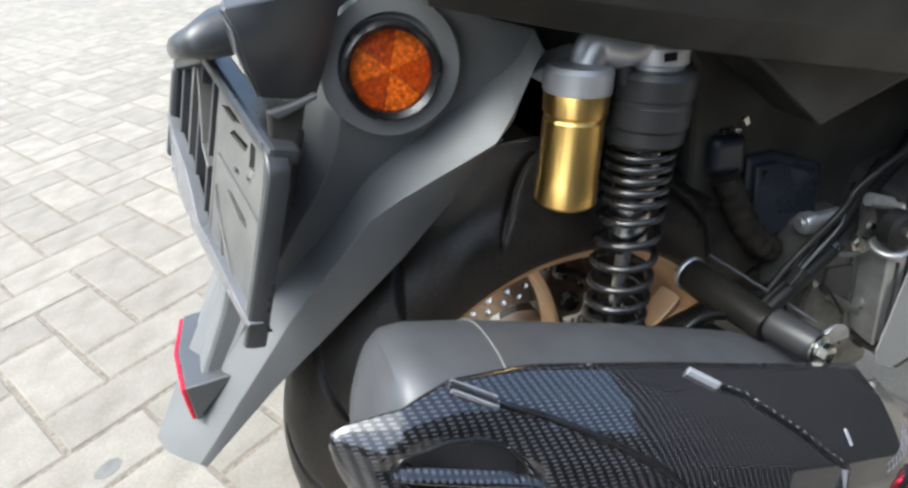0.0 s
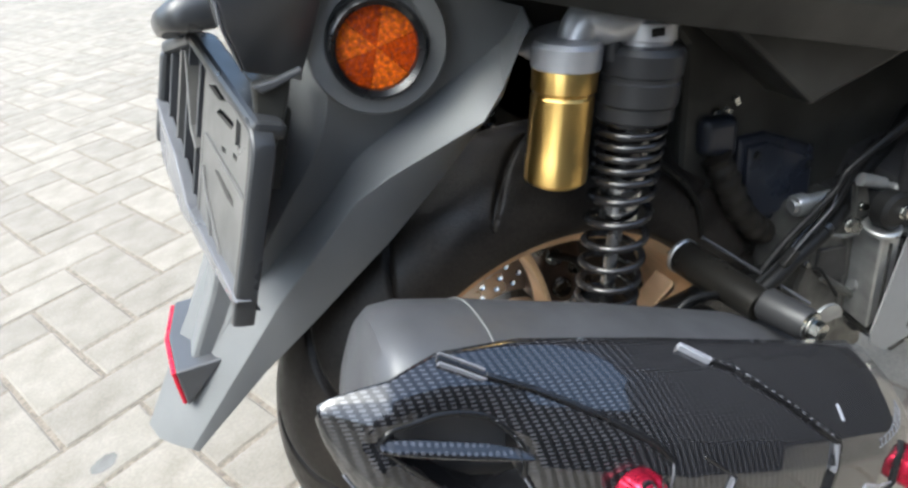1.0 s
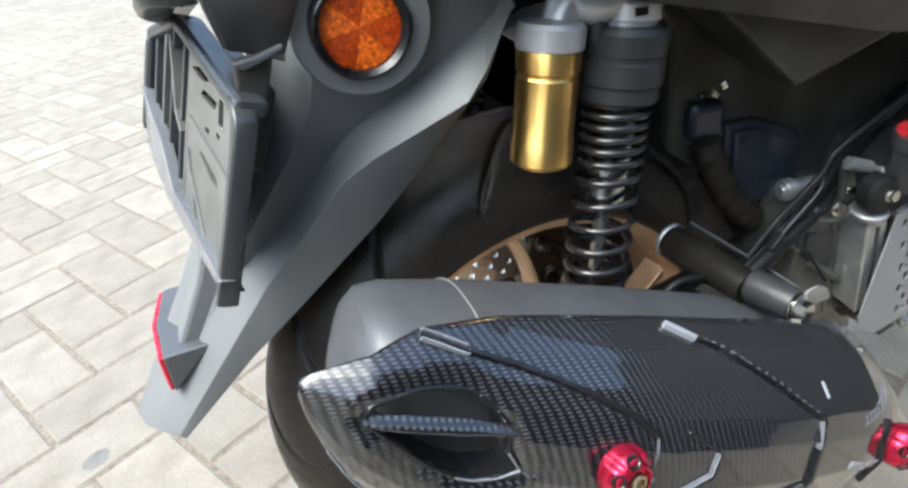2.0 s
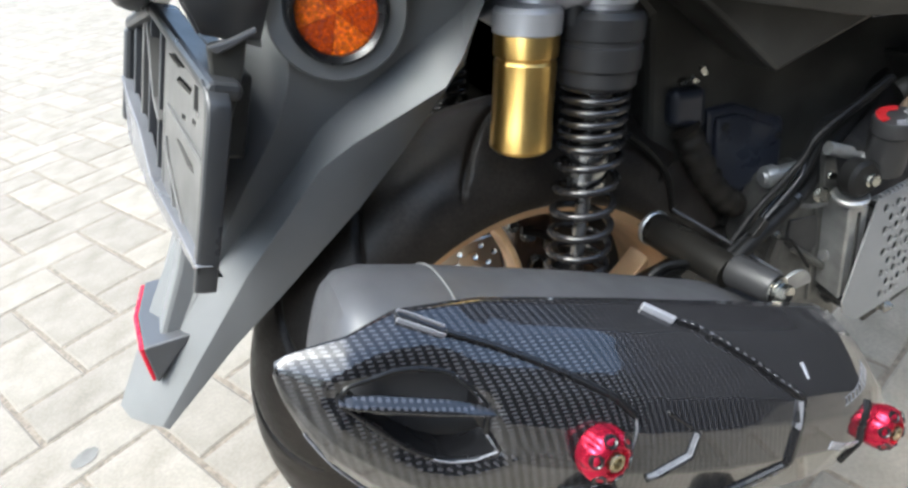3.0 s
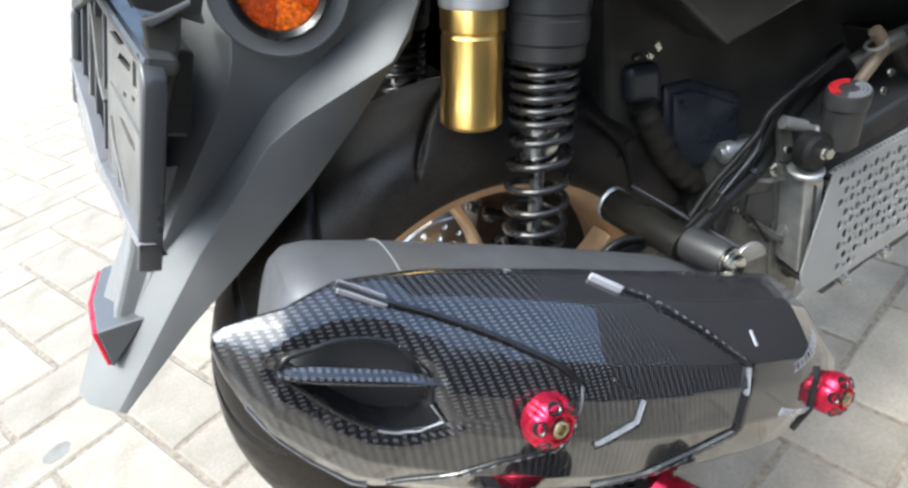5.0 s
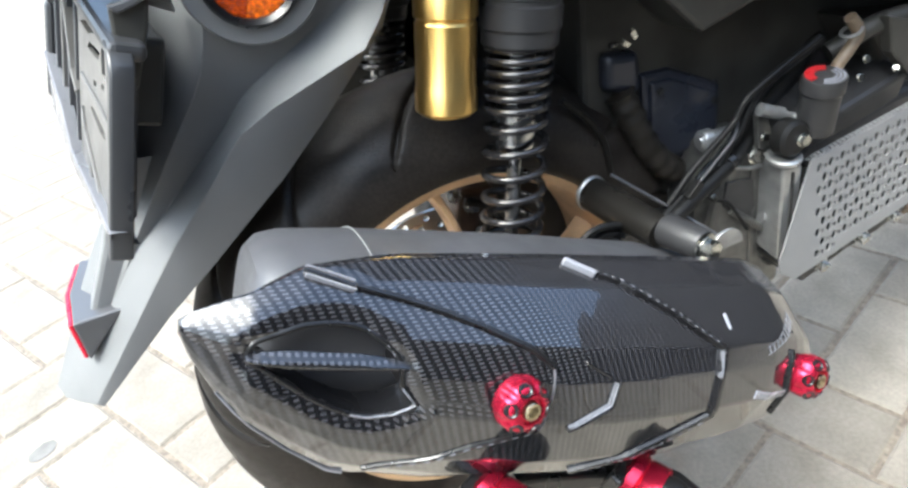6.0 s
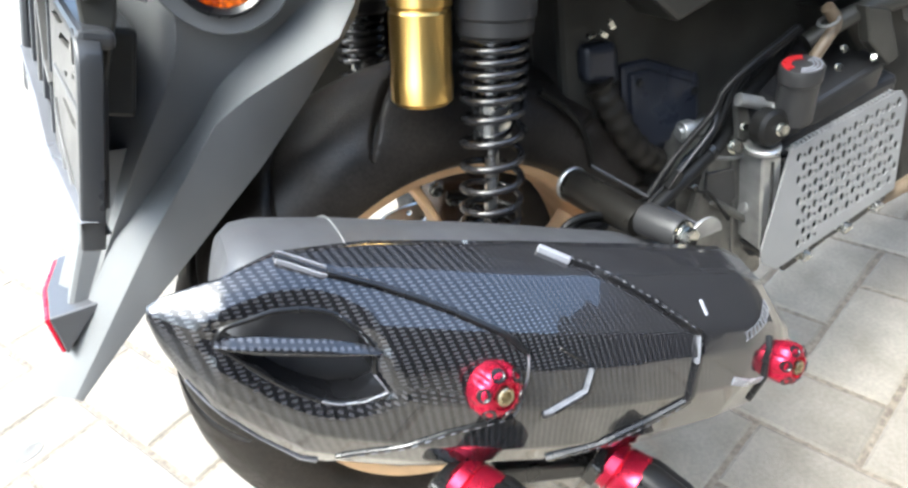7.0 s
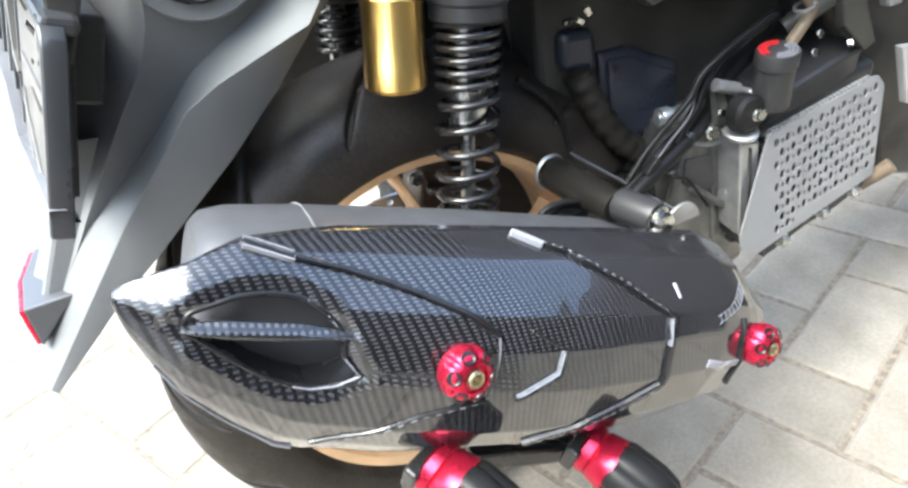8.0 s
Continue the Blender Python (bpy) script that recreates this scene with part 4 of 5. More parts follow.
part("muffler_body", bm, MUFFLER, exhaust, "matt grey muffler body", smooth=35)


band = []
for i in range(2, 19):
    t = 2 * math.pi * i / 40
    c, q = math.cos(t), math.sin(t)
    c, q = math.copysign(abs(c) ** 0.75, c), math.copysign(abs(q) ** 0.75, q)
    band.append(ex(-0.298 + 0.006 * q, -0.125 - 0.0523 * c, 0.346 + 0.0497 * q))
part("seam", sweep(bmesh.new(), band, 0.0007, 6), PLASTIC, exhaust, "thin pale seam", smooth=60)


# red anodised knobs on the cover
def knob(a, v, r=0.0155):
    """A lobed knob with hollowed flutes round a socket screw."""
    n = Vector((0.16, -0.96, 0.16)).normalized()
    p = ex(a, skin_y(a, v), v) - n * 0.001
    root = empty("knob", scooter)
    m = Matrix.Translation(p) @ turn_to(n)
    bm = bmesh.new()
    N, lobes = 96, 6
    prof = [(0.0095, -0.004, 0.0), (0.0105, 0.001, 0.0), (r * 0.93, 0.0015, 0.3), (r, 0.004, 1.0), (r, 0.0095, 1.0), (r * 0.96, 0.0125, 1.0), (r * 0.86, 0.0150, 0.8), (r * 0.70, 0.0165, 0.35), (r * 0.56, 0.0172, 0.0), (r * 0.52, 0.0172, 0.0), (r * 0.49, 0.0150, 0.0), (0.0, 0.0150, 0.0)]
    rings = []
    for rr, h, cut in prof:
        ringv = []
        for i in range(N):
            t = 2 * math.pi * i / N
            q = max(0.0, math.cos(lobes * t)) ** 2.2
            rad = rr * (1 - 0.085 * cut * q)
            ringv.append(bm.verts.new(m @ Vector((rad * math.cos(t), rad * math.sin(t), h - 0.0006 * cut * q))))
        rings.append(ringv)
    for q, w in zip(rings, rings[1:]):
        for i in range(N):
            bm.faces.new((q[i], q[(i + 1) % N], w[(i + 1) % N], w[i]))
    bmesh.ops.remove_doubles(bm, verts=bm.verts, dist=1e-6)
    bmesh.ops.recalc_face_normals(bm, faces=bm.faces)
    part("knob_body", bm, RED_ANO, root, "red anodised fluted knob", smooth=35)
    # no holes are cut; dark discs paint the shade inside them
    for k in range(lobes):
        t = 2 * math.pi * (k + 0.5) / lobes
        way = (n * 0.80 + (m.to_3x3() @ Vector((math.cos(t), math.sin(t), 0))) * 0.6).normalized()
        part("pocket_shade", lathe(bmesh.new(), [(0.0040, -0.002), (0.0040, 0.0007), (0.0034, 0.0008), (0.0028, 0.0003), (0.0, 0.0003)], m @ Vector((r * 0.80 * math.cos(t), r * 0.80 * math.sin(t), 0.0150)), way, 16), CARBON_DARK, root, "dark disc painting the shade of a hole", smooth=30)
    part("screw", lathe(bmesh.new(), [(0.0052, 0.0), (0.0052, 0.0030), (0.0046, 0.0036), (0.0031, 0.0036), (0.0028, 0.0006), (0.0, 0.0006)], m @ Vector((0, 0, 0.0148)), n, 24), BRASS_STEEL, root, "yellowed steel socket screw", smooth=30)


knob(-0.2290, 0.3500)
knob(0.0080, 0.3510)


# crash bobbins under the cover
def bobbin(p, way, name="crash_bobbin"):
    p, way = Vector(p), Vector(way).normalized()
    root = empty(name, scooter)
    part("red_collar", lathe(bmesh.new(), [(0.013, 0.0), (0.0185, 0.003), (0.0185, 0.010), (0.017, 0.0115), (0.0185, 0.013), (0.021, 0.026)], p, way), RED_ANO, root, "red anodised collar", smooth=35)
    bm = bmesh.new()
    m = Matrix.Translation(p + way * 0.024) @ turn_to(way)
    N = 48
    rings = []
    for rr, h in ((0.0205, 0.0), (0.0225, 0.006), (0.0225, 0.03), (0.020, 0.042), (0.013, 0.049), (0.0, 0.051)):
        rings.append([bm.verts.new(m @ Vector((rr * (1 - 0.10 * max(0, math.cos(6 * t)) ** 4) * math.cos(t), rr * (1 - 0.10 * max(0, math.cos(6 * t)) ** 4) * math.sin(t), h))) for t in (2 * math.pi * i / N for i in range(N))])
    for q, w in zip(rings, rings[1:]):
        for i in range(N):
            bm.faces.new((q[i], q[(i + 1) % N], w[(i + 1) % N], w[i]))
    part("rubber_end", bm, RUBBER_SOFT, root, "black ribbed nylon end", smooth=40)
    part("bracket", box(bmesh.new(), (-0.02, -0.012, -0.006), (0.02, 0.012, 0.004), Matrix.Translation(p) @ turn_to(way)), STEEL_BLACK, root, bevel=0.002)


bobbin((-0.094, -0.200, 0.330), (0.35, -0.75, -0.35))
bobbin((0.018, -0.200, 0.272), (0.35, -0.75, -0.35))

# -- hanger boss between swing arm and muffler
hanger = empty("muffler_hanger", scooter)
part("arm_tube", lathe(bmesh.new(), [(0.0130, -0.002), (0.0150, 0.0), (0.0152, 0.030), (0.0140, 0.060), (0.0132, 0.082), (0.0125, 0.086)], (0.113, -0.028, 0.3905), (0.005, -0.084, 0.0), 40), STEEL_GLOSS, hanger, "glossy dark arm tube", smooth=30)
part("collar", lathe(bmesh.new(), [(0.0148, 0.0), (0.0160, 0.0015), (0.0160, 0.004), (0.0148, 0.0055)], (0.113, -0.026, 0.3905), (0.005, -0.084, 0.0), 40), ALU, hanger, "thin bright collar", smooth=30)
for pts in (((0.140, -0.02, 0.396), (0.180, -0.055, 0.362), (0.205, -0.085, 0.340)), ((0.105, -0.02, 0.393), (0.130, -0.035, 0.368), (0.150, -0.05, 0.350))):
    part("stay", sweep(bmesh.new(), curve_points(pts, 4), 0.0016, 8), MUFFLER, hanger, "thin grey steel stay", smooth=50)
part("sleeve", lathe(bmesh.new(), [(0.0110, 0.0), (0.0130, 0.002), (0.0124, 0.034), (0.0112, 0.037)], (0.1205, -0.114, 0.3935), (0.006, -0.040, 0.001), 32), PLASTIC_DARK, hanger, "matt dark grey sleeve", smooth=30)
part("washer", lathe(bmesh.new(), [(0.0095, 0.0), (0.0105, 0.0006), (0.0105, 0.002), (0.0092, 0.0026)], (0.1256, -0.1505, 0.3945), (0.006, -0.040, 0.001), 28), CHROME, hanger, "zinc plated washer", smooth=30)
part("bolt", hexbolt(bmesh.new(), (0.1258, -0.152, 0.3946), (0.006, -0.040, 0.001), 0.0070, 0.009), CHROME, hanger, "zinc plated hexagon bolt")
# heat-shield tab behind the bolt
bm = bmesh.new()
prism(bm, [(0.172 + 0.017 * math.cos(t), -0.128, 0.362 + 0.017 * math.sin(t)) for t in (math.pi * k / 12 for k in range(13))], (0.0, 0.003, 0.0))
part("tab", bm, ALU, hanger, "round silver tab", bevel=0.0006)

# -- swing arm and engine
engine = empty("engine", scooter)
bm = bmesh.new()
loft(bm, [[(-0.03, y, 0.30), (-0.03, y, 0.22), (0.14, y, 0.22), (0.30, y, 0.20), (0.30, y, 0.33), (0.15, y, 0.345), (0.06, y, 0.33)] for y in (-0.035, -0.012)], True)
vv = list(bm.verts)
bm.faces.new(vv[:7]), bm.faces.new(vv[7:])
bmesh.ops.recalc_face_normals(bm, faces=bm.faces)
part("swing_arm", bm, STEEL_BLACK, engine, "black painted swing arm", bevel=0.008)
bm = bmesh.new()
prism(bm, [(0.245, -0.055, 0.395), (0.300, -0.055, 0.392), (0.330, -0.055, 0.22), (0.24, -0.055, 0.20), (0.225, -0.055, 0.33)], (0, 0.13, 0))
part("crankcase", bm, ENGINE, engine, "grey cast crankcase", bevel=0.006)
for x0 in (0.268, 0.283):
    part("case_seam", prism(bmesh.new(), [(x0, -0.0575, 0.388), (x0 + 0.004, -0.0575, 0.387), (x0 + 0.016, -0.0575, 0.262), (x0 + 0.012, -0.0575, 0.262)], (0, 0.003, 0)), ENGINE, engine, bevel=0.0008)
part("case_rib", add_tube(bmesh.new(), (0.246, -0.059, 0.338), (0.294, -0.061, 0.298), 0.0038, n=12), ENGINE, engine, smooth=30)
part("case_rib", sweep(bmesh.new(), curve_points([(0.238, -0.057, 0.386), (0.262, -0.058, 0.376), (0.284, -0.058, 0.372), (0.293, -0.058, 0.362), (0.296, -0.058, 0.288)], 6), 0.0022, 8), ALU, engine, "bright cast edge", smooth=50)
part("case_step", prism(bmesh.new(), [(0.240, -0.0585, 0.368), (0.272, -0.0585, 0.362), (0.278, -0.0585, 0.330), (0.262, -0.0585, 0.318), (0.238, -0.0585, 0.344)], (0, 0.004, 0)), ENGINE_DARK, engine, "dark raised boss on the case", bevel=0.0012)
# black strip paints the shade of the gap beside the column
part("gap_shade", prism(bmesh.new(), [(0.2985, -0.0620, 0.374), (0.3035, -0.0620, 0.372), (0.3065, -0.0620, 0.285), (0.3010, -0.0620, 0.285)], (0, 0.006, 0)), STEEL_BLACK, engine, "black strip painting the shaded gap beside the column", bevel=0.0005)
part("cover_screw", hexbolt(bmesh.new(), (0.284, -0.060, 0.318), (0.9, -0.3, -0.2), 0.006, 0.02), ALU, engine, "dull silver screw")
part("pillar", prism(bmesh.new(), [(0.276, -0.085, 0.382), (0.3, -0.085, 0.376), (0.307, -0.085, 0.29), (0.286, -0.085, 0.277)], (0.004, 0.035, 0.004)), ALU, engine, "flat-faced silver cast column", bevel=0.0025, segments=3)
# dark strips stand in for the shade inside the column's recesses
part("shade_strip", prism(bmesh.new(), [(0.2870, -0.0862, 0.374), (0.2905, -0.0862, 0.373), (0.2975, -0.0862, 0.292), (0.2940, -0.0862, 0.290)], (0, 0.003, 0)), ENGINE_DARK, engine, "dark strip painting shade down the column", bevel=0.0006)
part("shade_strip", prism(bmesh.new(), [(0.309, -0.078, 0.37), (0.321, -0.078, 0.364), (0.32, -0.078, 0.283), (0.315, -0.078, 0.278)], (0.004, 0.03, 0.004)), STEEL_BLACK, engine, "black bar painting shade beside the column", bevel=0.001)
part("column_top", lathe(bmesh.new(), [(0.0150, 0.0), (0.0155, 0.002), (0.0155, 0.004), (0.0140, 0.005), (0.0, 0.005)], (0.2850, -0.076, 0.3840), (-0.05, -0.1, 1), 32), ALU, engine, "silver rim of the column", smooth=30)
bm = bmesh.new()
prism(bm, [(0.298, -0.066, 0.378), (0.440, -0.066, 0.398), (0.474, -0.066, 0.40), (0.466, -0.066, 0.285), (0.30, -0.066, 0.25)], (0, 0.16, 0.03))
part("radiator_box", bm, PLASTIC_DARK, engine, "black radiator housing", bevel=0.006)
bm = bmesh.new()
prism(bm, [(0.330, -0.075, 0.405), (0.445, -0.070, 0.424), (0.448, -0.062, 0.385), (0.315, -0.068, 0.375)], (0, 0.1, 0.02))
part("hose_cover", bm, PLASTIC_DARK, engine, bevel=0.005)

bolts = (((0.2655, -0.062, 0.3890), (-0.35, -0.9, 0.15), 0.0058), ((0.378, -0.070, 0.450), (-0.2, -0.9, 0.3), 0.0029), ((0.374, -0.070, 0.434), (-0.2, -0.9, 0.3), 0.0030), ((0.415, -0.072, 0.433), (0.5, -0.8, 0.1), 0.0032), ((0.2225, -0.060, 0.3605), (-0.2, -0.9, 0.2), 0.0030), ((0.2740, -0.062, 0.4050), (-0.2, -0.9, 0.2), 0.0034), ((0.2910, -0.064, 0.3020), (0.4, -0.9, -0.1), 0.0042))
for p, wway, r in bolts:
    part("bolt", hexbolt(bmesh.new(), p, wway, r, r * 1.4), CHROME, engine, "zinc plated bolt")
bm = bmesh.new()
add_tube(bm, (0.2647, -0.062, 0.4335), (0.287, -0.066, 0.4243), 0.0058, n=20)
add_tube(bm, (0.284, -0.066, 0.4255), (0.3035, -0.069, 0.4155), 0.0036, n=16)
add_tube(bm, (0.297, -0.068, 0.4187), (0.3015, -0.069, 0.4165), 0.0044, n=16)
part("bleed_screw", bm, ALU, engine, "silver bleed screw", smooth=30)
bm = bmesh.new()
prism(bm, [(0.268, -0.058, 0.425), (0.280, -0.058, 0.424), (0.292, -0.058, 0.39), (0.275, -0.058, 0.388)], (0, 0.006, 0))
part("bracket", bm, ENGINE, engine, "cast bracket", bevel=0.001)
part("rubber_boss", lathe(bmesh.new(), [(0.012, 0.0), (0.0165, 0.002), (0.0165, 0.014), (0.013, 0.017), (0.0, 0.017)], (0.2840, -0.072, 0.4065), (-0.05, -1, 0.1), 32), RUBBER_SOFT, engine, smooth=35)
part("bolt", hexbolt(bmesh.new(), (0.2890, -0.088, 0.4065), (-0.05, -1, 0.1), 0.0050, 0.006), CHROME, engine, "zinc plated bolt")

bm = bmesh.new()
lathe(bm, [(0.0, 0.0), (0.0060, 0.0), (0.0066, 0.0012), (0.0066, 0.003), (0.0098, 0.0032), (0.0104, 0.0045), (0.0104, 0.013), (0.0092, 0.0145), (0.0078, 0.015), (0.0074, 0.050)], (0.2340, -0.0240, 0.3990), (0.045, -0.006, 0.0), 28)
part("banjo_fitting", bm, ALU, engine, "dull cast fitting", smooth=30)

# filler neck with its printed cap
neck = empty("filler_neck", scooter)
NW_ = Vector((-0.08, -0.12, 1)).normalized()
NP = Vector((0.3145, -0.078, 0.4055))
part("neck", lathe(bmesh.new(), [(0.0165, 0.0), (0.0165, 0.037), (0.0180, 0.039), (0.0180, 0.050), (0.0170, 0.052), (0.0, 0.052)], NP, NW_, 40), PLASTIC_DARK, neck, "black plastic neck and cap", smooth=30)
mcap = Matrix.Translation(NP + NW_ * 0.0523) @ turn_to(NW_)


def arc_plate(name, r1, r2, a1, a2, mat, label, h=0.0006):
    bm = bmesh.new()
    n = 20
    pts = [(r2 * math.cos(a1 + (a2 - a1) * k / n), r2 * math.sin(a1 + (a2 - a1) * k / n)) for k in range(n + 1)] + [(r1 * math.cos(a2 - (a2 - a1) * k / n), r1 * math.sin(a2 - (a2 - a1) * k / n)) for k in range(n + 1)]
    prism(bm, [mcap @ Vector((x, y, 0)) for x, y in pts], NW_ * h)
    return part(name, bm, mat, neck, label)


arc_plate("cap_mark", 0.0085, 0.0160, radians(75), radians(215), RED_CAP, "red printed arc")
arc_plate("cap_mark", 0.0080, 0.0091, radians(-110), radians(45), WHITE_EDGE, "pale printed line")
arc_plate("cap_mark", 0.0110, 0.0121, radians(-110), radians(45), WHITE_EDGE, "pale printed line")
arc_plate("cap_mark", 0.0142, 0.0153, radians(-110), radians(45), WHITE_EDGE, "pale printed line")

# hoses and cables
harness = empty("hoses", scooter)
part("tan_hose", sweep(bmesh.new(), curve_points([(0.350, -0.055, 0.430), (0.358, -0.060, 0.450), (0.371, -0.060, 0.463), (0.375, -0.060, 0.474), (0.364, -0.058, 0.488)], 6), 0.0055, 12), TAN_HOSE, harness, "tan rubber hose", smooth=50)
part("clip", sweep(bmesh.new(), [(0.366 + 0.008 * math.cos(t), -0.060 + 0.008 * math.sin(t), 0.476 + 0.003 * math.cos(t)) for t in (2 * math.pi * k / 14 for k in range(14))], 0.0015, 6, closed=True), ALU, harness, "wire hose clip", smooth=50)
part("hose", sweep(bmesh.new(), curve_points([(0.150, -0.068, 0.350), (0.176, -0.068, 0.365), (0.222, -0.060, 0.380), (0.262, -0.050, 0.392), (0.305, -0.030, 0.412), (0.365, -0.010, 0.428), (0.41, 0.01, 0.45)], 6), 0.0068, 12), RUBBER_SOFT, harness, "thick black hose", smooth=50)
part("cable", sweep(bmesh.new(), curve_points([(0.150, -0.062, 0.352), (0.166, -0.064, 0.366), (0.203, -0.058, 0.382), (0.238, -0.046, 0.392), (0.285, -0.03, 0.41), (0.34, -0.01, 0.43)], 6), 0.0028, 8), RUBBER_SOFT, harness, smooth=50)
part("cable", sweep(bmesh.new(), curve_points([(0.160, -0.066, 0.360), (0.195, -0.060, 0.379), (0.215, -0.055, 0.390), (0.248, -0.044, 0.398), (0.30, -0.02, 0.42)], 6), 0.0024, 8), STEEL_BLACK, harness, smooth=50)
for p in ((0.2, -0.060, 0.3725), (0.243, -0.055, 0.3875)):
    part("hose_band", lathe(bmesh.new(), [(0.0078, -0.003), (0.0078, 0.003)], p, (0.046, 0.008, 0.015), 20), STEEL_BLACK, harness, smooth=40)
for k, pts in enumerate((((0.055, -0.085, 0.380), (0.075, -0.085, 0.394), (0.100, -0.085, 0.390), (0.126, -0.08, 0.372), (0.15, -0.075, 0.35)), ((0.06, -0.08, 0.372), (0.085, -0.08, 0.386), (0.11, -0.078, 0.379), (0.135, -0.075, 0.36)), ((0.045, -0.075, 0.368), (0.07, -0.07, 0.376), (0.1, -0.07, 0.368), (0.12, -0.07, 0.35)))):
    part("cable", sweep(bmesh.new(), curve_points(pts, 6), 0.003, 8), RUBBER_SOFT, harness, smooth=50)
part("hose", sweep(bmesh.new(), curve_points([(0.1714, -0.060, 0.3718), (0.1943, -0.060, 0.3955), (0.2233, -0.060, 0.4166), (0.2404, -0.060, 0.4303), (0.2506, -0.060, 0.4458), (0.2798, -0.060, 0.4609), (0.34, -0.05, 0.475)], 6), 0.0030, 12), RUBBER_SOFT, harness, "black hose", smooth=50)
part("hose", sweep(bmesh.new(), curve_points([(0.187, -0.055, 0.3533), (0.2206, -0.055, 0.3757), (0.2402, -0.055, 0.4011), (0.2515, -0.055, 0.4133), (0.2685, -0.055, 0.4471), (0.2988, -0.055, 0.4597), (0.35, -0.045, 0.47)], 6), 0.0036, 12), RUBBER_SOFT, harness, "black hose", smooth=50)
part("cable", sweep(bmesh.new(), curve_points([(0.180, -0.064, 0.368), (0.2165, -0.062, 0.3954), (0.2401, -0.060, 0.4133), (0.2478, -0.056, 0.4275)], 6), 0.0012, 8), MUFFLER, harness, "thin grey cable", smooth=50)
part("cable", sweep(bmesh.new(), curve_points([(0.2046, -0.062, 0.3723), (0.2193, -0.062, 0.3600), (0.2301, -0.062, 0.3543), (0.2413, -0.062, 0.3471), (0.2641, -0.064, 0.3129)], 6), 0.0016, 8), RUBBER_SOFT, harness, smooth=50)
part("connector", box(bmesh.new(), (-0.009, -0.004, -0.004), (0.009, 0.004, 0.004), Matrix.Translation((0.193, -0.066, 0.381)) @ pose(0, 0, 0, 0, -45, 0)), RUBBER_SOFT, harness, "black plug", bevel=0.001)

# -- silver radiator guard with punched holes
guard = empty("radiator_guard", scooter)
G0, GX, GZ = Vector((0.308, -0.086, 0.379)), Vector((1, 0, 0)), Vector((0.025, 0.168, 0.985))


def on_guard(x, z, h=0.0):
    """x ahead and z up from the guard's upper rear corner, h out of it."""
    return G0 + GX * x + GZ * z + Vector((0, -1, 0.17)).normalized() * h


bm = bmesh.new()
outline = [(0.0, 0.0), (0.135, 0.0155), (0.143, 0.0155), (0.152, 0.004), (0.142, -0.085), (-0.018, -0.113), (-0.036, -0.100), (-0.037, -0.088)]
loops = [outline]
for i in range(10):
    for j in range(9):
        x, z = 0.010 + 0.0145 * i + 0.0072 * (j % 2), -0.010 - 0.0108 * j + 0.0017 * i
        if z < -0.007 + x * 0.11 and x < 0.141 and z > -0.099 + x * 0.17:
            loops.append([(x + 0.0034 * math.cos(t), z + 0.0044 * math.sin(t)) for t in (2 * math.pi * k / 12 for k in range(12))])
            if x + 0.0072 < 0.137:
                loops.append([(x + 0.0072 + 0.0021 * math.cos(t), z + 0.0026 * math.sin(t)) for t in (2 * math.pi * k / 8 for k in range(8))])
edges = []
for lp in loops:
    vv = [bm.verts.new(on_guard(x, z)) for x, z in lp]
    edges += [bm.edges.new((vv[k], vv[(k + 1) % len(vv)])) for k in range(len(vv))]
bmesh.ops.triangle_fill(bm, use_beauty=True, use_dissolve=False, edges=edges)
part("plate", bm, GUARD, guard, "silver perforated guard plate", solid=0.002)
bm = bmesh.new()
prism(bm, [on_guard(0.0, 0.0005), on_guard(0.135, 0.016), on_guard(0.143, 0.016), on_guard(0.138, 0.013, -0.012), on_guard(0.004, -0.002, -0.012)], (0, 0, -0.002))
part("flange", bm, GUARD, guard, bevel=0.0008)
for q in range(26):
    part("tooth", box(bmesh.new(), (-0.0016, -0.002, -0.001), (0.0016, 0.002, 0.0022), Matrix.Translation(on_guard(0.006 + 0.005 * q, 0.0016 + 0.00058 * q, -0.002))), GUARD, guard)
for x, z in ((0.02, -0.112), (0.075, -0.102), (0.118, -0.094)):
    part("bolt", hexbolt(bmesh.new(), on_guard(x, z, -0.004), (0, -1, -0.3), 0.006, 0.008), CHROME, guard, "zinc plated bolt")
bm = bmesh.new()
prism(bm, [on_guard(-0.015, -0.105, -0.006), on_guard(0.145, -0.078, -0.006), on_guard(0.14, -0.098, -0.006), on_guard(0.10, -0.108, -0.006), on_guard(0.06, -0.112, -0.006), on_guard(0.0, -0.126, -0.006)], (0, 0.05, 0))
part("lower_bracket", bm, STEEL_BLACK, guard, "black lower bracket", bevel=0.002)

# -- body above and inside
body = empty("body_panels", scooter)
bm = bmesh.new()
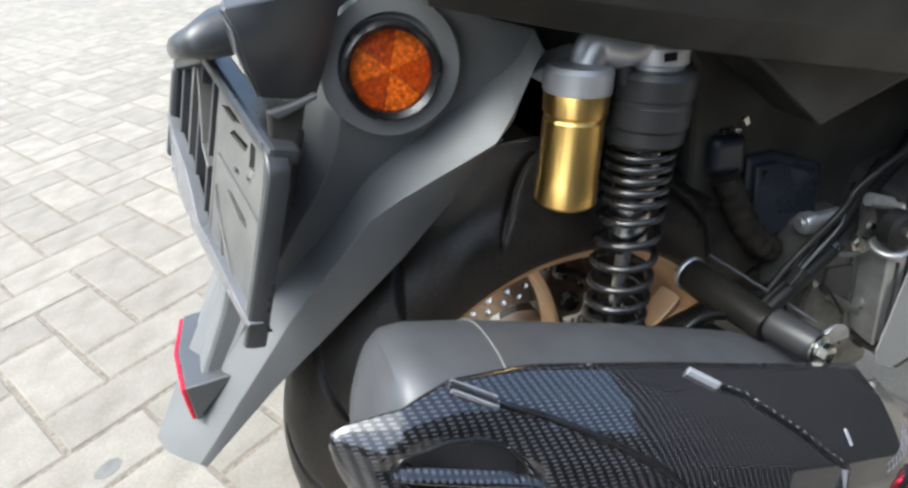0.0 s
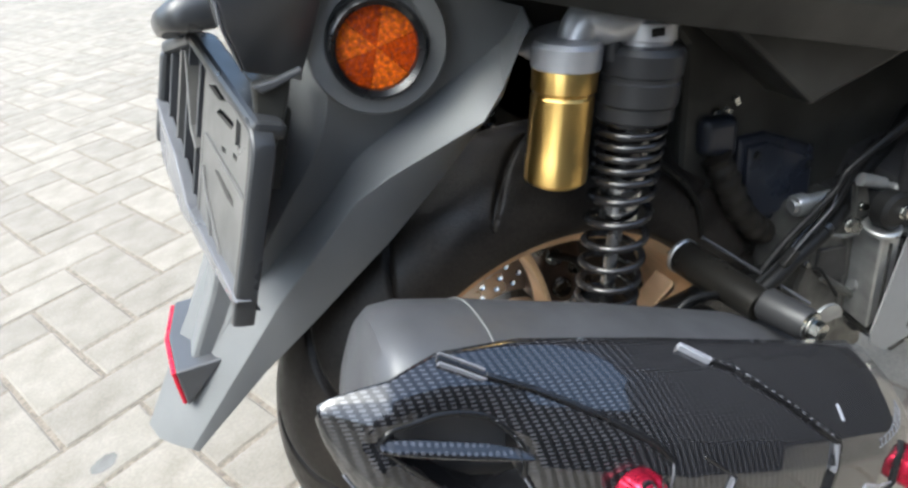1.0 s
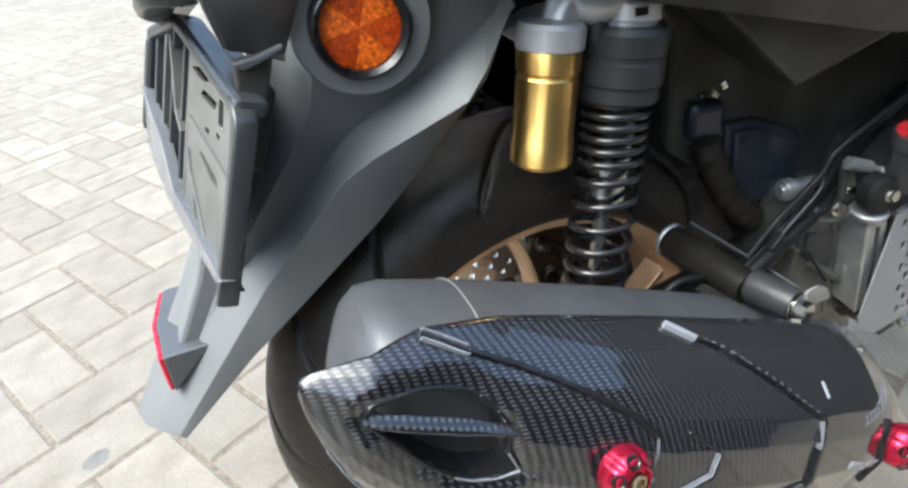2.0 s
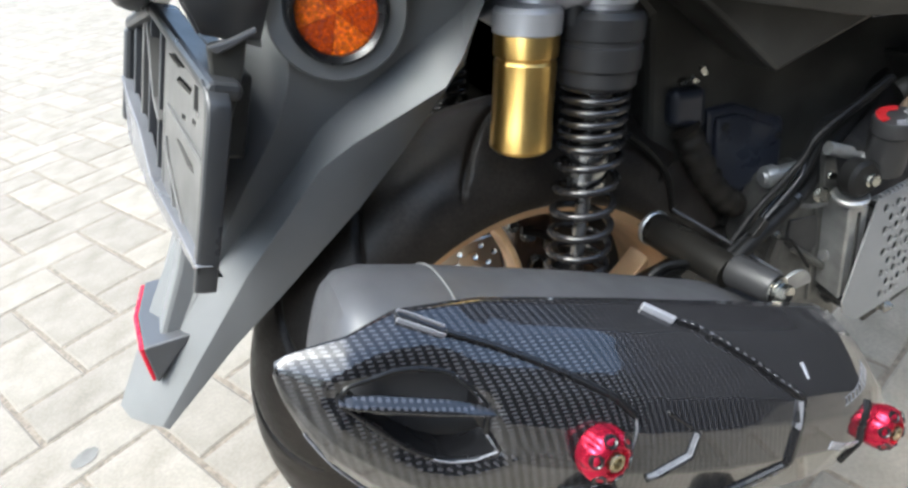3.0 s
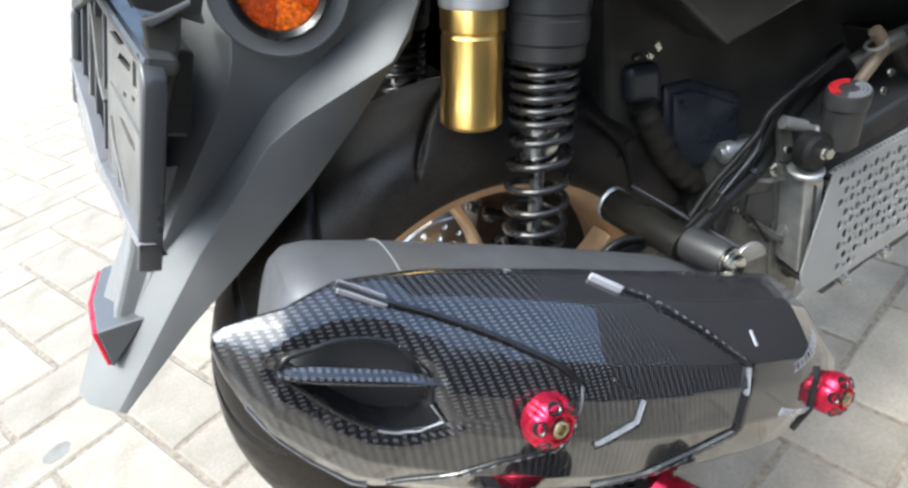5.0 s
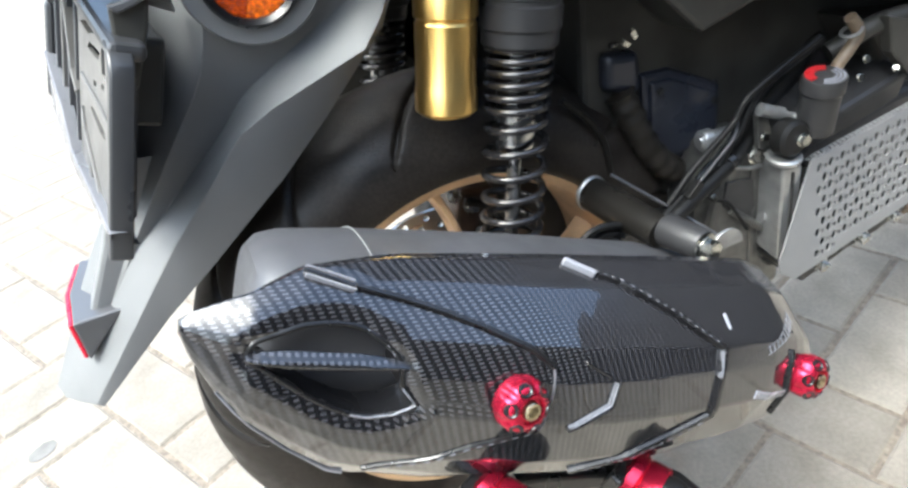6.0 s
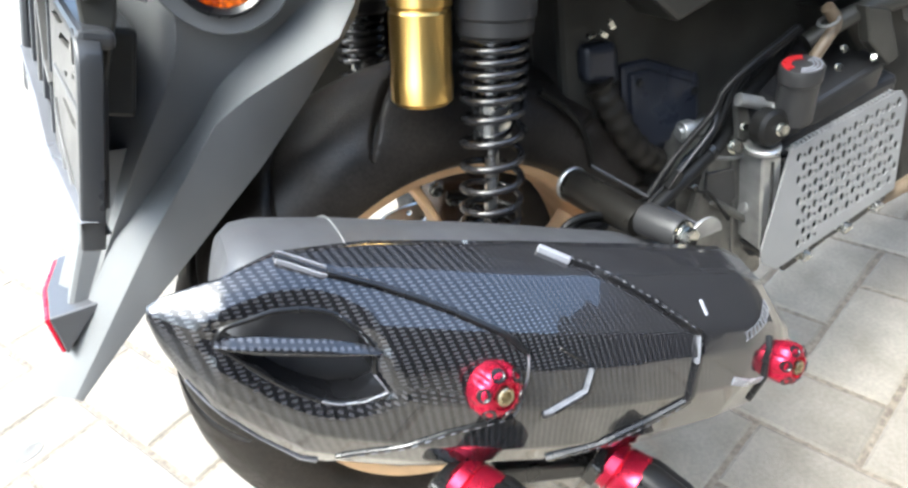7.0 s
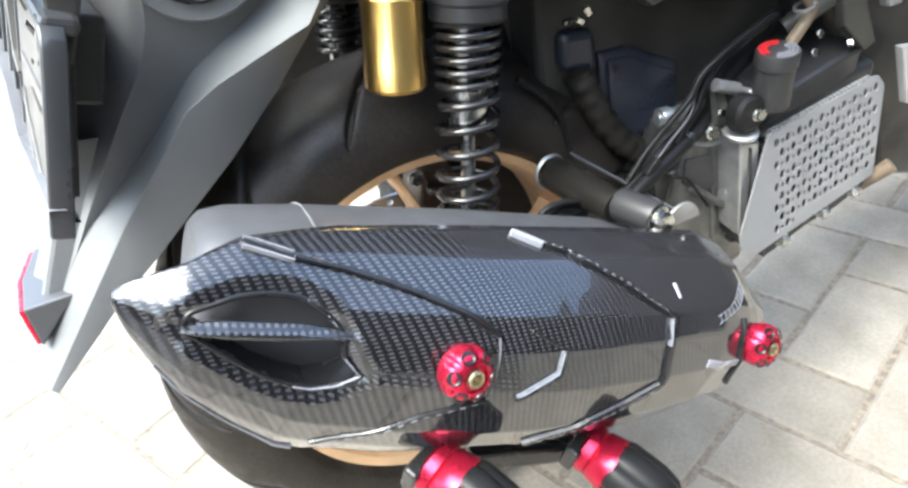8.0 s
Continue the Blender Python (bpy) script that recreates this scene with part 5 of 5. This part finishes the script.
loft(bm, [[(-0.11, 0.03, 0.700), (-0.05, 0.03, 0.69), (0.02, 0.03, 0.67), (0.2, 0.03, 0.66), (0.7, 0.03, 0.62)], [(-0.106, -0.078, 0.663), (-0.035, -0.078, 0.638), (0.051, -0.078, 0.609), (0.251, -0.078, 0.550), (0.7, -0.078, 0.47)], [(-0.11, -0.088, 0.675), (-0.035, -0.090, 0.655), (0.051, -0.092, 0.63), (0.251, -0.092, 0.58), (0.7, -0.092, 0.52)], [(-0.11, -0.085, 0.80), (-0.035, -0.092, 0.82), (0.051, -0.095, 0.82), (0.251, -0.095, 0.82), (0.7, -0.095, 0.8)]])
part("side_panel", bm, PLASTIC_BODY, body, "matte black body side panel", solid=0.004, bevel=0.003, smooth=30)
bm = bmesh.new()
loft(bm, [[(-0.15, y, z0 + 0.02), (0.0, y, z0), (0.35, y, z0), (0.7, y, z0 - 0.02)] for y, z0 in ((-0.09, 0.80), (-0.06, 0.835), (0.05, 0.845), (0.16, 0.835), (0.19, 0.80))])
part("seat", bm, PLASTIC_BODY, body, "black seat", solid=0.03, smooth=40)
bm = bmesh.new()
prism(bm, [(0.0, 0.20, 0.66), (0.25, 0.20, 0.66), (0.25, 0.20, 0.38), (0.13, 0.20, 0.40), (0.02, 0.20, 0.50)], (0, 0.01, 0))
part("far_side_cover", bm, PLASTIC_BODY, body, "black cover on the far side", bevel=0.003)
bm = bmesh.new()
prism(bm, [(0.10, -0.062, 0.60), (0.14, -0.062, 0.566), (0.198, -0.060, 0.514), (0.290, -0.062, 0.538), (0.50, -0.065, 0.56), (0.60, -0.065, 0.66), (0.08, -0.062, 0.66)], (0.0, 0.05, 0.0))
part("inner_panel", bm, PLASTIC_BODY, body, "black inner panel with a pointed lower edge", bevel=0.004)
bm = bmesh.new()
prism(bm, [(0.188, 0.0, 0.4690), (0.2196, 0.0, 0.4664), (0.2797, 0.0, 0.4367), (0.2830, 0.0, 0.3666), (0.2452, 0.0, 0.372), (0.193, 0.0, 0.3703)], (0.012, 0.06, 0.01))
part("airbox", bm, PLASTIC_SLATE, body, "blue-black airbox", bevel=0.004)
part("airbox_lid", prism(bmesh.new(), [(0.196, -0.005, 0.4610), (0.2185, -0.005, 0.4590), (0.2735, -0.005, 0.4320), (0.2760, -0.005, 0.3830), (0.2470, -0.005, 0.3830), (0.199, -0.005, 0.3810)], (0.0, 0.008, 0.0)), PLASTIC_SLATE, body, "raised lid of the airbox", bevel=0.0025)
for p in ((0.204, -0.006, 0.452), (0.268, -0.006, 0.426), (0.268, -0.006, 0.391)):
    part("lid_screw", hexbolt(bmesh.new(), p, (0, -1, 0), 0.0030, 0.003), STEEL_BLACK, body, "small black screw")
bm = bmesh.new()
prism(bm, [(0.1477, -0.006, 0.4976), (0.1834, -0.006, 0.4937), (0.1855, -0.006, 0.4541), (0.1471, -0.006, 0.4648)], (0.0, 0.06, 0.0))
part("airbox_end", bm, PLASTIC_SLATE, body, "smooth blue-black air box end", bevel=0.008, segments=4)
boot = curve_points([(0.163, -0.002, 0.460), (0.172, -0.006, 0.438), (0.184, -0.008, 0.412), (0.204, -0.008, 0.384), (0.225, -0.006, 0.366)], 8)
part("boot", sweep(bmesh.new(), boot, [0.0125 + 0.0011 * math.cos(1.45 * i) for i in range(len(boot))], 16), BOOT, body, "dusty brown-black ribbed intake boot", smooth=40)
part("brace", sweep(bmesh.new(), curve_points([(0.100, -0.010, 0.474), (0.122, -0.012, 0.452), (0.138, -0.014, 0.425), (0.143, -0.016, 0.392)], 6), 0.0032, 8), STEEL_GLOSS, body, "thin dark brace", smooth=50)
bm = bmesh.new()
prism(bm, [(0.06, 0.005, 0.64), (0.8, 0.005, 0.64), (0.8, 0.005, 0.30), (0.60, 0.005, 0.32), (0.42, 0.005, 0.36), (0.33, 0.005, 0.30), (0.13, 0.005, 0.36), (0.13, 0.005, 0.56)], (0, 0.05, 0))
part("frame_shroud", bm, PLASTIC_BODY, body, "black inner shroud", bevel=0.006)
bm = bmesh.new()
loft(bm, [[(-0.02, y, 0.63), (0.13, y, 0.60), (0.16, y, 0.52), (0.19, y, 0.40)] for y in (0.03, 0.07, 0.13)])
part("wheel_arch", bm, PLASTIC_BODY, body, "black inner wheel arch", solid=0.004, smooth=40)
for k, (dx, dz) in enumerate(((0.0, 0.0), (0.012, -0.002), (0.020, 0.004))):
    part("clip", box(bmesh.new(), (-0.004, -0.002, -0.002), (0.004, 0.002, 0.002), Matrix.Translation((0.150 + dx, -0.012, 0.508 + dz)) @ pose(0, 0, 0, 20, 30 * k, 10)), CHROME, body, "small bright clip")
bm = bmesh.new()
prism(bm, [(-0.09, 0.0, 0.70), (0.10, 0.0, 0.70), (0.10, 0.0, 0.575), (0.0, 0.0, 0.585), (-0.05, 0.0, 0.60)], (0, 0.11, 0))
part("undertail", bm, PLASTIC_BODY, body, "black under-seat box", bevel=0.006)
# black sheet added to keep the gap by the far shock dark
bm = bmesh.new()
prism(bm, [(-0.120, 0.20, 0.62), (0.10, 0.20, 0.62), (0.10, 0.20, 0.425), (0.03, 0.20, 0.425), (-0.120, 0.20, 0.445)], (0, 0.008, 0))
part("far_blocker", bm, PLASTIC_BODY, body, "added black sheet hiding bright ground on the far side", bevel=0.003)
# frame tube running ahead
part("frame_tube", sweep(bmesh.new(), curve_points([(0.36, -0.045, 0.455), (0.40, -0.06, 0.475), (0.46, -0.07, 0.48), (0.54, -0.075, 0.50)], 6), 0.009, 14), PLASTIC_BODY, body, smooth=50)
bm = bmesh.new()
prism(bm, [(0.392, -0.075, 0.485), (0.425, -0.075, 0.475), (0.452, -0.075, 0.425), (0.438, -0.075, 0.42), (0.405, -0.075, 0.45)], (0, 0.012, 0))
part("foot_bracket", bm, PLASTIC_BODY, body, "dark cast foot rest bracket", bevel=0.002)
bm = bmesh.new()
prism(bm, [(0.400, -0.045, 0.475), (0.62, -0.045, 0.445), (1.05, -0.045, 0.40), (1.05, -0.045, 0.24), (0.611, -0.045, 0.215), (0.553, -0.045, 0.236), (0.526, -0.045, 0.318), (0.455, -0.045, 0.400)], (0, 0.22, 0))
part("floor_underside", bm, PLASTIC_BODY, body, "black underside of the foot board", bevel=0.004)
bm = bmesh.new()
prism(bm, [(0.445, -0.078, 0.482), (0.470, -0.078, 0.477), (0.476, -0.078, 0.455), (0.458, -0.078, 0.455)], (0, 0.012, 0))
part("pale_block", bm, GUARD, body, "pale cast block", bevel=0.003)
bm = bmesh.new()
prism(bm, [(0.487, -0.080, 0.412), (0.56, -0.080, 0.40), (0.56, -0.080, 0.33), (0.515, -0.080, 0.345)], (0, 0.01, 0))
part("floor_panel", bm, ALU_SOFT, body, "pale silver panel", bevel=0.002)
bm = bmesh.new()
add_tube(bm, (0.452, -0.085, 0.272), (0.470, -0.105, 0.300), 0.006, 0.008, 20)
part("stand_foot", bm, TAN_HOSE, body, "dusty stand foot", bevel=0.001)
bm = bmesh.new()
prism(bm, [(-0.064, -0.195, 0.308), (0.024, -0.195, 0.259), (0.022, -0.195, 0.243), (-0.062, -0.195, 0.288)], (0, 0.02, 0))
part("stand_bar", bm, STEEL_BLACK, body, "black stand bar", bevel=0.003)
# printed notice on the inner panel: a pale border and plain bars
notice = empty("notice", scooter)


def on_panel(x, z):
    return Vector((0.285 + x, -0.0635, 0.552 + z - 0.1 * x))


for x1, z1, x2, z2 in ((0, 0, 0.045, 0.0008), (0, -0.014, 0.045, -0.0132), (0, -0.014, 0.0008, 0.0008), (0.0442, -0.014, 0.045, 0.0008)):
    part("border", prism(bmesh.new(), [on_panel(x1, z1), on_panel(x2, z1), on_panel(x2, z2), on_panel(x1, z2)], (0, -0.0004, 0)), WHITE_EDGE, notice, "thin pale border")
for x, w in ((0.006, 0.006), (0.016, 0.010), (0.030, 0.009)):
    part("bar", prism(bmesh.new(), [on_panel(x, -0.010), on_panel(x + w, -0.010), on_panel(x + w, -0.005), on_panel(x, -0.005)], (0, -0.0004, 0)), WHITE_EDGE, notice, "pale bar")
# shock top bracket
part("bracket_plate", prism(bmesh.new(), [(-0.03, -0.03, 0.597), (-0.008, -0.03, 0.604), (0.009, -0.03, 0.605), (0.004, -0.03, 0.593), (-0.02, -0.03, 0.589)], (0, 0.012, 0.004)), ALU_SOFT, body, "silver bracket", bevel=0.002)

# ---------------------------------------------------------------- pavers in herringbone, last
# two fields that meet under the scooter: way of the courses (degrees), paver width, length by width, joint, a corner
FIELDS = (("open_side", 28.1, 0.1172, 2.05, 0.0085, (-0.7225, 0.9568)), ("ahead_side", 19.10, 0.1120, 2.0, 0.0078, (-0.6354, 1.0131)))
rng = random.Random(4)


def paver_mesh(ax, bx, la, lb, joint):
    """A paver with chamfered, slightly uneven edges."""
    bm = bmesh.new()
    h, c = joint / 2, 0.0035
    jag = [(rng.uniform(-0.0009, 0.0009), rng.uniform(-0.0009, 0.0009)) for _ in range(12)]
    lo, hi = [], []
    for n, (a0, b0, a1, b1) in enumerate(((h, h, la - h, h), (la - h, h, la - h, lb - h), (la - h, lb - h, h, lb - h), (h, lb - h, h, h))):
        for q in range(3):
            u = q / 3
            lo.append((a0 + (a1 - a0) * u + jag[n * 3 + q][0], b0 + (b1 - b0) * u + jag[n * 3 + q][1]))
    ca, cb = la / 2, lb / 2
    hi = [(ca + (a - ca) * (1 - 2 * c / la), cb + (b - cb) * (1 - 2 * c / lb)) for a, b in lo]
    loft(bm, [[ax * a + bx * b + Vector((0, 0, z)) for a, b in q] for q, z in ((lo, -0.03), (lo, -0.0018), (hi, 0.0))], True)
    bm.faces.new(list(bm.verts)[-12:])
    bmesh.ops.recalc_face_normals(bm, faces=bm.faces)
    me = bpy.data.meshes.new("paver")
    bm.to_mesh(me)
    bm.free()
    me.materials.append(CONCRETE)
    return me


near, far = [], []
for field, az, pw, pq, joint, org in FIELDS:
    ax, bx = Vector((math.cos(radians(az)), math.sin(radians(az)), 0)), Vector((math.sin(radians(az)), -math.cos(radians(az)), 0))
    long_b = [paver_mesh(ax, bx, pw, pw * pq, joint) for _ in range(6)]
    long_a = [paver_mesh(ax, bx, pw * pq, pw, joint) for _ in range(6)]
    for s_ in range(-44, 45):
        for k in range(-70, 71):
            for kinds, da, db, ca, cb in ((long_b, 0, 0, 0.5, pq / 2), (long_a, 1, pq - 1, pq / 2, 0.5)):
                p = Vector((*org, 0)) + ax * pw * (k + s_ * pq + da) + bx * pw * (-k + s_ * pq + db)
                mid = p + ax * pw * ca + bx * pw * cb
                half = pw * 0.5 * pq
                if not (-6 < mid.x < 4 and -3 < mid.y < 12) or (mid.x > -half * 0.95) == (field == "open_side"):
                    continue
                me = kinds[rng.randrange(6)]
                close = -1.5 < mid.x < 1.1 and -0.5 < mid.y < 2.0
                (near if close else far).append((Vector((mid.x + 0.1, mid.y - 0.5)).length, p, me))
near.sort(key=lambda q: q[0])
paving = tagged(empty("pavement"), "pale concrete block pavers laid in herringbone", "pavement", kind="structure")
for d, p, me in near[:300]:
    ob = new("paver", me)
    ob.parent = paving
    ob.location = p + Vector((0, 0, rng.uniform(-0.0007, 0.0007)))
    ob.rotation_euler = (rng.uniform(-0.002, 0.002), rng.uniform(-0.002, 0.002), 0)
verts, faces = [], []
for d, p, me in far + near[300:]:
    o = len(verts)
    z = rng.uniform(-0.0007, 0.0007)
    verts += [(v.co.x + p.x, v.co.y + p.y, v.co.z + z) for v in me.vertices]
    faces += [[o + i for i in f.vertices] for f in me.polygons]
me = bpy.data.meshes.new("pavers_beyond")
me.from_pydata(verts, [], faces)
me.materials.append(CONCRETE_FAR)
ob = new("pavers_beyond", me)
ob.parent = paving
tagged(ob, "pale concrete block pavers", kind="stuff")

bm = bmesh.new()
srng = random.Random(3)
ring_pts = [Vector((-0.540 + (0.018 + srng.uniform(-0.002, 0.002)) * math.cos(t) + 0.006 * math.sin(t), 0.421 + (0.018 + srng.uniform(-0.0015, 0.0015)) * math.sin(t), 0.0012)) for t in (2 * math.pi * k / 28 for k in range(28))]
bm.faces.new([bm.verts.new(p) for p in ring_pts])
tagged(part("oil_stain", bm, STAIN), "grey oil stain on a pale paver", "stain", kind="structure")
